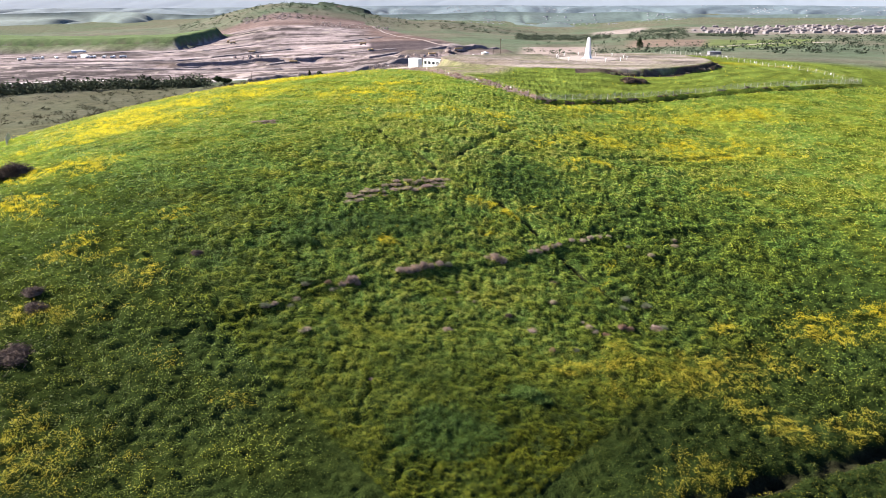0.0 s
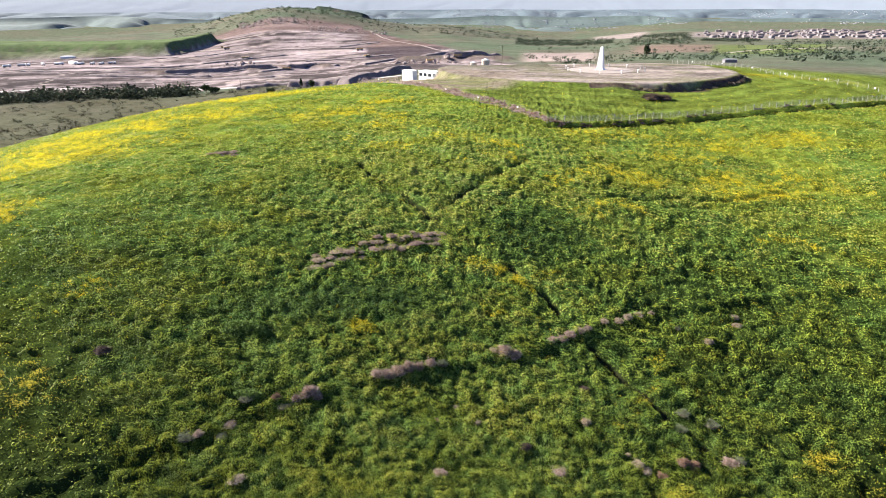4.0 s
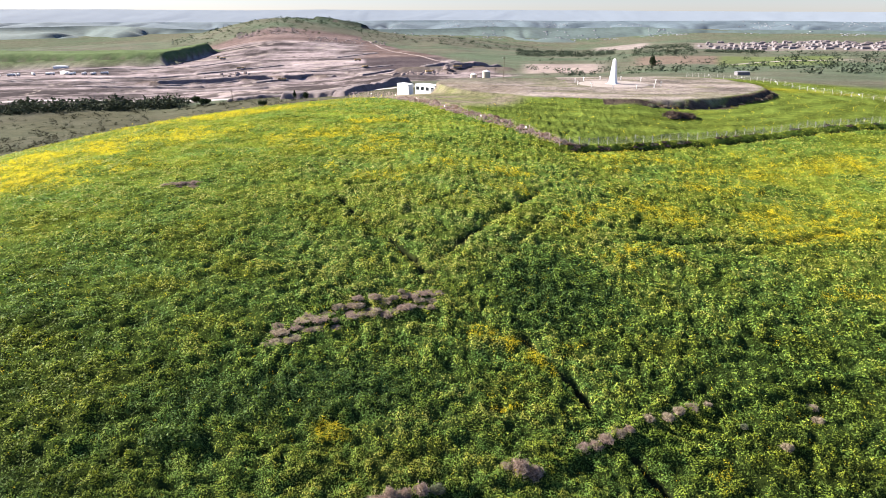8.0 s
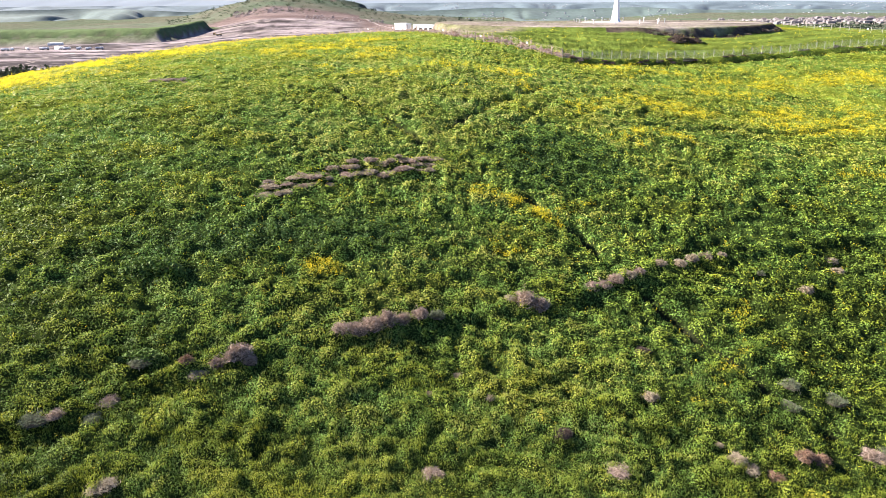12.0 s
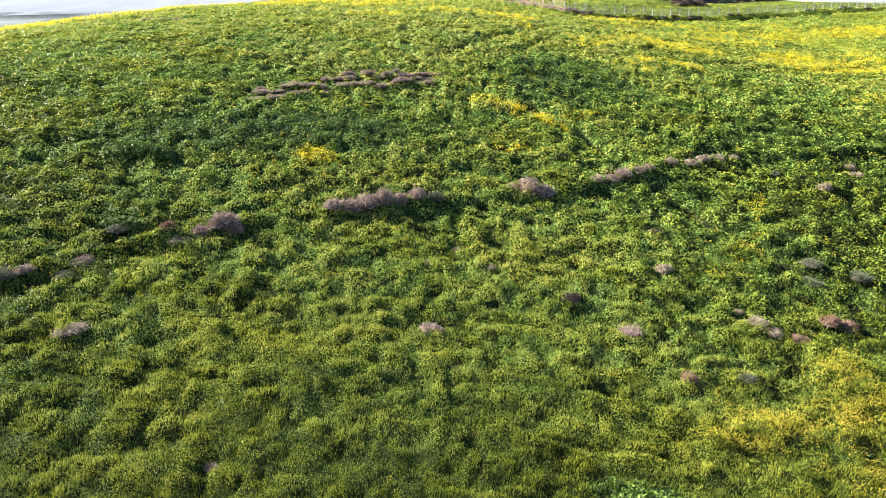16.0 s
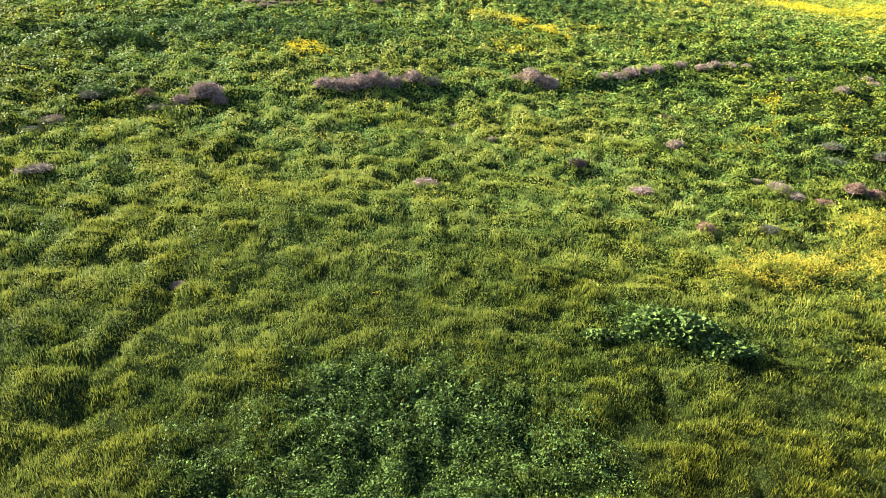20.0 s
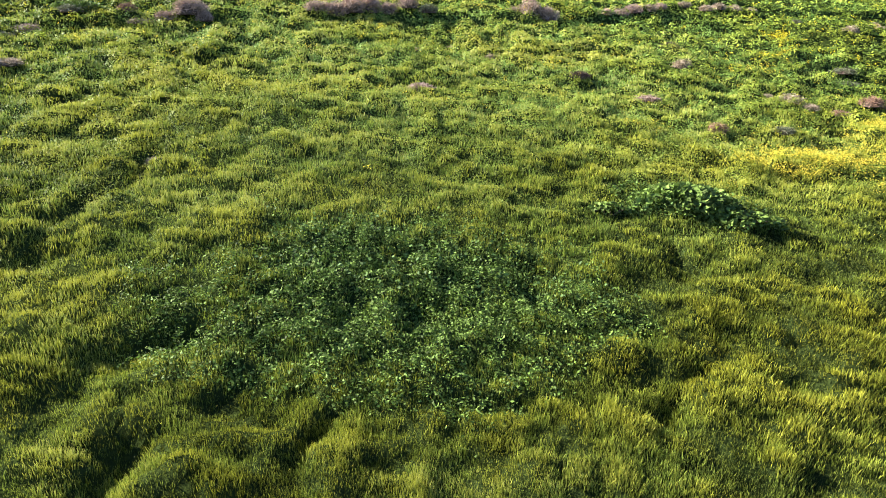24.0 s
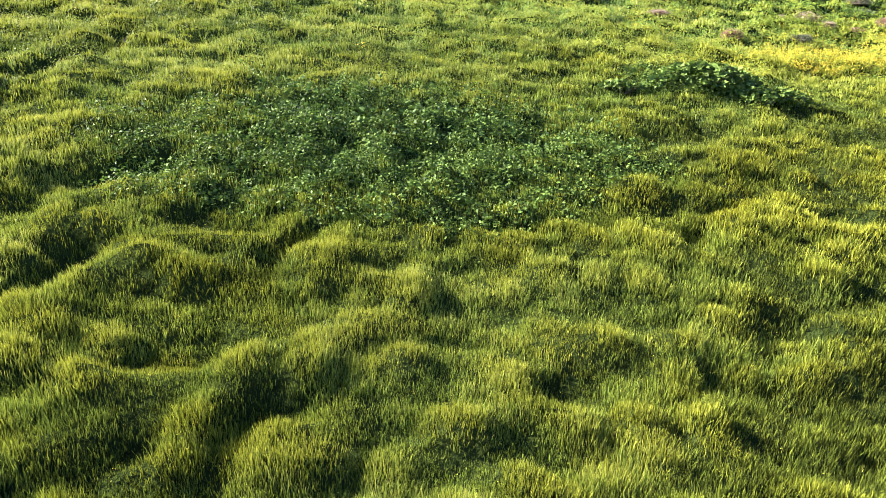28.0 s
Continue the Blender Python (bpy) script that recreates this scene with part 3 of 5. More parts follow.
    wide = over(wide, (0.115, 0.145, 0.045), smooth(17.5, 18.5, a) * (1 - smooth(25, 27, a)) * smooth(620, 660, d) * (1 - smooth(1000, 1060, d)) * (0.8 + 0.4 * bands))
    wide = over(wide, (0.24, 0.195, 0.18), smooth(15.5, 16.5, a) * smooth(1290, 1330, d) * (1 - smooth(1750, 1800, d)) * (0.75 + 0.4 * n2))
    wide = over(wide, (0.28, 0.235, 0.21), smooth(8, 9, a) * (1 - smooth(12, 13, a)) * smooth(1500, 1550, d) * (1 - smooth(1900, 2000, d)))
    keep = (x > 20) & (x < 190) & (y > 100) & (y < 300)
    far = smooth(225, 262, d) * np.where(keep, smooth(285, 320, d), 1)
    return over(c, wide, far)


gx, gy = np.meshgrid(XS, YS)
gz = top(gx, gy) - 4 * outer(gx, gy)
nx, ny = len(XS), len(YS)
_i = (np.arange(ny - 1)[:, None] * nx + np.arange(nx - 1)[None]).ravel()
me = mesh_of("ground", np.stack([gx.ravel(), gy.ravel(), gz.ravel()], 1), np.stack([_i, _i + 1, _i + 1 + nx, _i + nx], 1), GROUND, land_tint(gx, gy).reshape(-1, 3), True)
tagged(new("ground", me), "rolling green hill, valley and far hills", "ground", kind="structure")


def sheet(x, y):
    """Height and slopes of the ground sheet, read between its grid lines."""
    i, j = np.clip(np.searchsorted(XS, x) - 1, 0, len(XS) - 2), np.clip(np.searchsorted(YS, y) - 1, 0, len(YS) - 2)
    w, h = XS[i + 1] - XS[i], YS[j + 1] - YS[j]
    u, v_ = (x - XS[i]) / w, (y - YS[j]) / h
    a, b, c_, d = gz[j, i], gz[j, i + 1], gz[j + 1, i], gz[j + 1, i + 1]
    z = (a * (1 - u) + b * u) * (1 - v_) + (c_ * (1 - u) + d * u) * v_
    return z, ((b - a) * (1 - v_) + (d - c_) * v_) / w, ((c_ - a) * (1 - u) + (d - b) * u) / h


# the valley and its far slopes, on a finer sheet
_a, _d = np.radians(np.arange(-49, 37, 0.115))[None], (335 * 1.0128 ** np.arange(0, 146))[:, None]
ox, oy = EYE[0] + np.sin(_a) * _d, EYE[1] + np.cos(_a) * _d
oz = top(ox, oy) - 3.0 * (1 - np.clip(outer(ox, oy) * 1.4, 0, 1))
nx, ny = _a.size, _d.size
_i = (np.arange(ny - 1)[:, None] * nx + np.arange(nx - 1)[None]).ravel()
me = mesh_of("valley_ground", np.stack([ox.ravel(), oy.ravel(), oz.ravel()], 1), np.stack([_i, _i + 1, _i + 1 + nx, _i + nx], 1), OUTER, land_tint(ox, oy).reshape(-1, 3), True)
tagged(new("valley_ground", me), "bare building site, fields and scrub in the valley", "ground", kind="structure")


# ---- the sward ----
def fan(count, near, far, power, half_angle, centre, heading, rng):
    """Places in a fan of the hillside, thinner with distance."""
    k = 2 - power
    r = (near**k + rng.random(count) * (far**k - near**k)) ** (1 / k)
    a = radians(heading) + (rng.random(count) * 2 - 1) * radians(half_angle)
    return centre[0] + np.sin(a) * r, centre[1] + np.cos(a) * r, r


def bare(x, y):
    """Where no grass stands: the plateau's soil and the tracks to it."""
    e = np.hypot((x - PLATEAU[0]) / PLATEAU[2], (y - PLATEAU[1]) / PLATEAU[3])
    m = 1 - smooth(1.02, 1.05, e + 0.04 * vnoise(x / 9, y / 9, 81))
    m = np.maximum(m, fenced(x, y) * (1 - smooth(0.7, 1.0, np.hypot((x + 16) / 28, (y - 158) / 34))))
    keep = (x > 20) & (x < 190) & (y > 100) & (y < 300)
    d = np.hypot(x - EYE[0], y - EYE[1])
    return np.maximum(m, smooth(225, 262, d) * np.where(keep, smooth(285, 320, d), 1))


def fans_of_blades(x, y, reach, height, wide, each, tint, rng, lift=0.0):
    """Clumps at (x, y), each of some pointed blades that spread from one foot."""
    n = len(x)
    z = sheet(x, y)[0] + lift
    a = rng.random((n, each)) * 2 * math.pi
    q = np.sqrt(rng.random((n, each)))
    ox, oy = np.cos(a) * q, np.sin(a) * q
    R, Hh, W = reach[:, None], height[:, None], wide[:, None]
    jit = 0.75 + 0.5 * rng.random((n, each))
    lean = rng.normal(0, 0.26, (2, n, each)) * Hh
    tip = np.stack([x[:, None] + ox * R + lean[0] + 0.05 * Hh, y[:, None] + oy * R + lean[1], z[:, None] + Hh * jit * (1.05 - 0.45 * q * q)], -1)
    foot = np.stack([x[:, None] + ox * R * 0.78, y[:, None] + oy * R * 0.78, z[:, None] - 0.08 + 0 * ox], -1)
    t = a + math.pi / 2 + rng.normal(0, 0.5, (n, each))
    side = np.stack([np.cos(t) * W, np.sin(t) * W, 0 * t], -1) * (0.6 + 0.8 * rng.random((n, each, 1)))
    v = np.stack([foot + side, foot - side, tip], 2).reshape(-1, 3)
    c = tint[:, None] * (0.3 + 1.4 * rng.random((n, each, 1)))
    ripe_and_shade = np.array(((0.42, 0.48, 0.5), (0.42, 0.48, 0.5), (1.95, 1.85, 1.35)))  # feet green and darkened as in shade, tips ripening and lightened
    return v, np.minimum(c[:, :, None] * ripe_and_shade, 0.42).reshape(-1, 3)


def clump_tint(x, y, rng):
    n = len(x)
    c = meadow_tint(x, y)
    t = smooth(-0.06, 0.20, hummocks(x, y))[:, None]  # dry tussock tops and lush creases, lightened and shaded in the colour
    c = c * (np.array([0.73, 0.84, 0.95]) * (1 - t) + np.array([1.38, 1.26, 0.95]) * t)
    k = rng.random((n, 1))
    c = c * (0.95 + 0.5 * rng.random((n, 1))) * (1 - 0.25 * k) + np.array([0.16, 0.17, 0.012]) * 0.25 * k
    f = flowering(x, y)[:, None] * 0.4
    return c * (1 - f) + np.array([0.24, 0.24, 0.02]) * f


def keep_grown(x, y, r, rng, bare_share=0.03):
    m = (rng.random(len(x)) > bare(x, y) - bare_share) & (ridge_shape(x, y) > -0.5 - 0.2 * rng.random(len(x)))
    return x[m], y[m], r[m]


def small_leaves(x, y, size, high, tint, rng, tilt=0.55):
    """Single pointed leaves in the uneven top of the sward, spread about the lie of the ground."""
    n = len(x)
    z, sx, sy = sheet(x, y)
    o = np.stack([x, y, z + high], 1)
    ax = rng.normal(0, 1, (n, 3)) * (1, 1, 0.5)
    nm = np.stack([-1.3 * sx, -1.3 * sy, np.ones(n)], 1) + rng.normal(0, tilt, (n, 3))
    sd = np.cross(ax, nm)
    sd /= np.linalg.norm(sd, axis=1, keepdims=True)
    ax = np.cross(nm, sd)
    ax /= np.linalg.norm(ax, axis=1, keepdims=True)
    w = size[:, None]
    v_ = np.stack([o + ax * w * 0.66, o - ax * w * 0.34 + sd * w * 0.30, o - ax * w * 0.34 - sd * w * 0.30], 1).reshape(-1, 3)
    # backlit glow of the far sward painted in: leaves brighten uphill
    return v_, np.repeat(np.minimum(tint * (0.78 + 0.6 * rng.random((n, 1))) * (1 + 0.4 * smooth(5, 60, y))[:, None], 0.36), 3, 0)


# the whole hillside: a dense fan uphill from the end of the flight, a thinner one for the flanks
x1, y1, r1 = fan(1450000, 15, 300, 2.35, 43, (-4, -58), -1, RNG)
x2, y2, r2 = fan(300000, 56, 230, 2.0005, 44, (-4, -112), -1, RNG)
m = np.abs(np.degrees(np.arctan2(x2 + 4, y2 + 58)) + 1) > 43
x, y, r = np.concatenate([x1, x2[m]]), np.concatenate([y1, y2[m]]), np.concatenate([r1, 0.9 * r2[m]])
x, y, r = keep_grown(x, y, r, RNG)
tuft = vnoise(x / 0.95, y / 0.8, 55) + 0.6 * vnoise(x / 2.3, y / 1.9, 56)
m = (RNG.random(len(x)) < smooth(11, 34, np.hypot(x + 4, y + 53.6))) & (RNG.random(len(x)) < 0.72 + 0.5 * tuft) & (RNG.random(len(x)) < 1 - 0.6 * fenced(x, y))
x, y, r, tuft = x[m], y[m], r[m], tuft[m]
size = 0.00034 * np.minimum(r, 70) ** 1.5 * (np.maximum(r, 70) / 70) ** 0.75 * (1 - 0.5 * fenced(x, y)) * (0.55 + 0.9 * RNG.random(len(x)))
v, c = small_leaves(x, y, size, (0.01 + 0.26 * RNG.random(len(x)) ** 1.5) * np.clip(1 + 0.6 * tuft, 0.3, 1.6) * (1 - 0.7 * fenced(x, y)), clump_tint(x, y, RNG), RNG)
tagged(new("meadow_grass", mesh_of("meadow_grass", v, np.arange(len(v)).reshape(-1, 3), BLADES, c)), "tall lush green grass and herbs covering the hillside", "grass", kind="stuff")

# the turf by the end of the flight, blade by blade
x, y, r = fan(150000, 4.5, 60, 1.7, 46, (-4, -53.6), -4, RNG)
tuft = vnoise(x / 0.5, y / 0.4, 57) + 0.7 * vnoise(x / 1.2, y / 1.0, 51)
m = (RNG.random(len(x)) < 0.92 + 0.35 * vnoise(x / 0.33, y / 0.27, 52) + 0.25 * tuft) & (ridge_shape(x, y) > -0.3) & (RNG.random(len(x)) < 1.1 - smooth(36, 58, r)) & (RNG.random(len(x)) < 1 - 0.75 * leafy(x, y))
x, y, r, tuft = x[m], y[m], r[m], tuft[m]
k = np.maximum(r, 9) / 9
# high tufts tinted lighter and low ones darker, painting light into the turf
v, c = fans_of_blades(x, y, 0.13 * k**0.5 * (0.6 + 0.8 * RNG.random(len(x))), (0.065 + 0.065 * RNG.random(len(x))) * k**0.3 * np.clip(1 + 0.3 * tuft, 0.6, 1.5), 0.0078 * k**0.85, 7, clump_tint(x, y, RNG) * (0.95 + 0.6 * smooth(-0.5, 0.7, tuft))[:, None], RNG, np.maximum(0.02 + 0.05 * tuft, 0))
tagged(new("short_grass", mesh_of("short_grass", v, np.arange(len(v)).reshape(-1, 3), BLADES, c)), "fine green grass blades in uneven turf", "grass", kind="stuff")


def heads(x, y, size, high, colour, rng, each=1):
    """Small tilted flower heads."""
    n = len(x)
    z = sheet(x, y)[0] + high
    d = rng.normal(0, 1, (n, each, 3, 3))
    d /= np.linalg.norm(d, axis=3, keepdims=True)
    mid = np.stack([x, y, z], 1)[:, None] + rng.normal(0, 1, (n, each, 3)) * (size * 2.2)[:, None, None] * (1, 1, 0.7)
    v = mid[:, :, None] + d * size[:, None, None, None]
    c = np.array(colour) * (0.7 + 0.6 * rng.random((n, each, 1)))
    return v.reshape(-1, 3), np.repeat(c.reshape(-1, 3), 3, 0)


x, y, r = keep_grown(*fan(1150000, 50, 300, 2.1, 42, (-4, -112), -1, RNG), RNG, 0)
m = RNG.random(len(x)) < flowering(x, y) * (1 - 0.35 * smooth(40, 60, y) - 0.15 * (1 - smooth(-20, 0, y))) * np.clip(0.60 + 1.9 * vnoise(x / 0.9, y / 0.8, 93), 0, 1.2) + 0.006 * (y > -22)
m &= np.hypot(x + 4, y + 53.6) > 24
x, y, r = x[m], y[m], r[m]
size = 0.00042 * r**1.05 * (0.75 + 0.25 * smooth(-35, 10, y))
k = smooth(-20, 2, y)[:, None, None]
v, c = heads(x, y, size, 0.16 + 0.36 * RNG.random(len(x)), np.array([0.60, 0.50, 0.055]) * (1 - k) + np.array([0.68, 0.56, 0.025]) * k, RNG, 8)
tagged(new("mustard_flowers", mesh_of("mustard_flowers", v, np.arange(len(v)).reshape(-1, 3), PETALS, c)), "bright yellow wild mustard in flower", "flowers", kind="stuff")
x, y, r = fan(70000, 5, 34, 1.2, 46, (-4, -53.6), -4, RNG)
m = RNG.random(len(x)) < flowering(x, y) * 0.8 + 0.018
x, y, r = x[m], y[m], r[m]
v, c = heads(x, y, 0.0085 + 0 * x, 0.14 + 0.15 * RNG.random(len(x)), (0.72, 0.66, 0.10), RNG, 3)
tagged(new("meadow_flowers", mesh_of("meadow_flowers", v, np.arange(len(v)).reshape(-1, 3), PETALS, c)), "small pale yellow flowers scattered in the turf", "flowers", kind="stuff")


def leaf_cards(x, y, z, size, rng, up=0.8):
    """Kite-shaped leaves, folded along the middle, at random tilts."""
    n = len(x)
    ax = rng.normal(0, 1, (n, 3)) * (1, 1, 0.55)
    ax /= np.linalg.norm(ax, axis=1, keepdims=True)
    nm = rng.normal(0, 0.75, (n, 3)) + (0, 0, up)
    sd = np.cross(ax, nm)
    sd /= np.linalg.norm(sd, axis=1, keepdims=True)
    nn = np.cross(sd, ax)
    o, s = np.stack([x, y, z], 1), size[:, None]
    p = [o - ax * s * 0.5, o + sd * s * 0.36 + nn * s * 0.10, o + ax * s * 0.6, o - sd * s * 0.36 + nn * s * 0.10]
    v = np.stack(p, 1).reshape(-1, 3)
    i = np.arange(n)[:, None] * 4
    return v, np.concatenate([i + (0, 1, 2), i + (0, 2, 3)], 0)


x, y, r = fan(1000000, 5, 60, 1.5, 46, (-4, -53.6), -4, RNG)
m = RNG.random(len(x)) < leafy(x, y) * (0.7 + 0.8 * vnoise(x / 0.45, y / 0.4, 92))
x, y, r = x[m], y[m], r[m]
z = sheet(x, y)[0] + 0.03 + (0.10 + 0.50 * np.abs(vnoise(x / 0.55, y / 0.5, 91))) * RNG.random(len(x)) ** 0.6
v, f = leaf_cards(x, y, z, (0.04 + 0.06 * RNG.random(len(x))) * np.maximum(r / 18, 1) ** 0.6, RNG)
c = np.array([0.088, 0.142, 0.026]) * (0.3 + 1.4 * RNG.random((len(x), 1)))
tagged(new("broadleaf_weeds", mesh_of("broadleaf_weeds", v, f, LEAF, np.repeat(c, 4, 0))), "dark green broad-leaved weeds among the grass", "weeds", kind="stuff")
x, y, r = fan(240000, 75, 190, 1.6, 32, (-4, -112), -3, RNG)
m = RNG.random(len(x)) < leafy(x, y) * 1.0
x, y, r = x[m], y[m], r[m]
z = sheet(x, y)[0] + 0.1 + 0.35 * RNG.random(len(x))
v, f = leaf_cards(x, y, z, 0.0015 * r * (0.6 + 0.8 * RNG.random(len(x))), RNG)
c = np.array([0.066, 0.118, 0.030]) * (0.5 + 1.0 * RNG.random((len(x), 1)))
tagged(new("hillside_weeds", mesh_of("hillside_weeds", v, f, LEAF, np.repeat(c, 4, 0))), "patches of dark green broad-leaved weeds uphill", "weeds", kind="stuff")


# ---- builders ----
def part(name, bm, mat, parent, label=""):
    me = bpy.data.meshes.new(name)
    bm.to_mesh(me)
    bm.free()
    me.materials.append(mat)
    ob = new(name, me)
    ob.parent = parent
    return tagged(ob, label)


def part_of(name, me, parent, label=""):
    ob = new(name, me)
    ob.parent = parent
    return tagged(ob, label)


def ground_at(px, py):
    return float(top(np.array([px]), np.array([py]))[0])


def box(bm, lo, hi, bevel=0.0):
    r = bmesh.ops.create_cube(bm, size=1)
    bmesh.ops.transform(bm, verts=r["verts"], matrix=Matrix.Translation([(a + b) / 2 for a, b in zip(lo, hi)]) @ Matrix.Diagonal([b - a for a, b in zip(lo, hi)] + [1]))
    if bevel:
        es = list({e for v_ in r["verts"] for e in v_.link_edges})
        bmesh.ops.bevel(bm, geom=es, offset=bevel, segments=1, affect="EDGES")
    return bm


def rod(bm, a, b, ra, rb, sides=6):
    a, b = Vector(a), Vector(b)
    m = (b - a).to_track_quat("Z", "Y").to_matrix().to_4x4()
    m.translation = (a + b) / 2
    bmesh.ops.create_cone(bm, cap_ends=True, segments=sides, radius1=ra, radius2=rb, depth=(b - a).length, matrix=m)
    return bm


# ---- dried shrubs ----
def twig_mesh(name, radius, high, count, colours, mat, rng, long=0.32, wide=0.012):
    """A dome of fine dead twigs: slivers that point outward, thickest near the surface."""
    a, q = rng.random(count) * 2 * math.pi, np.sqrt(rng.random(count))
    lob = 1 + 0.22 * vnoise(np.cos(a) * 1.6 + radius * 9, np.sin(a) * 1.6, 7) + 0.15 * vnoise(np.cos(a) * 4, np.sin(a) * 4 + radius * 5, 8)
    el = np.arccos(q)
    d = np.stack([np.cos(a) * np.cos(el) * radius * lob, np.sin(a) * np.cos(el) * radius * lob, np.sin(el) * high * lob], 1)
    reach = 0.62 + 0.42 * rng.random(count) ** 0.7
    p1 = d * reach[:, None]
    way = d / np.linalg.norm(d, axis=1, keepdims=True) + rng.normal(0, 0.45, (count, 3))
    way /= np.linalg.norm(way, axis=1, keepdims=True)
    p0 = p1 - way * long * (0.6 + 0.8 * rng.random((count, 1)))
    s = np.cross(way, rng.normal(0, 1, (count, 3)))
    s *= wide / np.linalg.norm(s, axis=1, keepdims=True)
    v = np.stack([p0 + s, p0 - s, p1], 1).reshape(-1, 3)
    v[:, 2] = np.maximum(v[:, 2], -0.05)
    pick = rng.random((count, 1))
    c = np.array(colours[0]) * (1 - pick) + np.array(colours[1]) * pick
    return mesh_of(name, v, np.arange(count * 3).reshape(-1, 3), mat, np.repeat(c * (0.7 + 0.6 * rng.random((count, 1))), 3, 0))


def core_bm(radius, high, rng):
    """A solid dark dome that fills a shrub and blocks the view through its twigs."""
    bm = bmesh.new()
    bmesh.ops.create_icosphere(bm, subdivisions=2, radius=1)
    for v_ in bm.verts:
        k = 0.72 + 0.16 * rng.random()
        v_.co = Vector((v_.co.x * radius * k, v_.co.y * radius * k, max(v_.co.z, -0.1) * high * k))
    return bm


SHRUB_TONES = {
    "grey_pink": ((0.40, 0.30, 0.24), (0.26, 0.19, 0.145), "dried grey-pink shrub with dense leafless twigs"),
    "rust": ((0.20, 0.115, 0.075), (0.27, 0.18, 0.125), "dried rust-brown shrub with dense leafless twigs"),
    "straw": ((0.40, 0.33, 0.23), (0.27, 0.21, 0.14), "dried straw-coloured low shrub in the grass"),
    "dark": ((0.07, 0.05, 0.045), (0.12, 0.085, 0.065), "dark brown dead shrub in the grass"),
    "grey_green": ((0.12, 0.14, 0.08), (0.17, 0.17, 0.105), "grey-green brittle shrub in the grass"),
}
_shrubs = {}


def dried_shrub(px, py, radius, high, tone, group, sink=0.05, twigs=1500):
    """A shrub thing with its crown of twigs, added dark dome inside and stems; alike ones share meshes."""
    kind = (tone, twigs, random.randrange(3))
    rng = np.random.default_rng(len(_shrubs) + 40)
    light, deep, label = SHRUB_TONES[tone]
    if kind not in _shrubs:
        crown = twig_mesh("crown", 1.0, 1.0, twigs, (light, deep), TWIG, rng, 0.42, 0.022 if twigs > 900 else 0.045)
        filler_dome = bpy.data.meshes.new("filler_dome")
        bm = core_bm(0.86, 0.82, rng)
        bm.to_mesh(filler_dome), bm.free()
        filler_dome.materials.append(BARK)
        stems = bpy.data.meshes.new("stems")
        bm = bmesh.new()
        for k in range(6):
            w = k * 1.05 + rng.random()
            rod(bm, (0, 0, -0.15), (math.cos(w) * 0.55, math.sin(w) * 0.55, 0.55 + 0.3 * rng.random()), 0.035, 0.012, 5)
        bm.to_mesh(stems), bm.free()
        stems.materials.append(BARK)
        _shrubs[kind] = (crown, filler_dome, stems)
    root = new("dried_shrub")
    for nm, me in zip(("crown", "filler_dome", "stem"), _shrubs[kind]):
        part_of(nm, me, root)
    root.matrix_basis = pose(px, py, ground_at(px, py) - sink, rz=random.uniform(0, 360)) @ Matrix.Diagonal((radius * random.uniform(0.9, 1.1), radius * random.uniform(0.9, 1.1), 0.72 * high, 1))
    return tagged(root, label, "shrub", group)


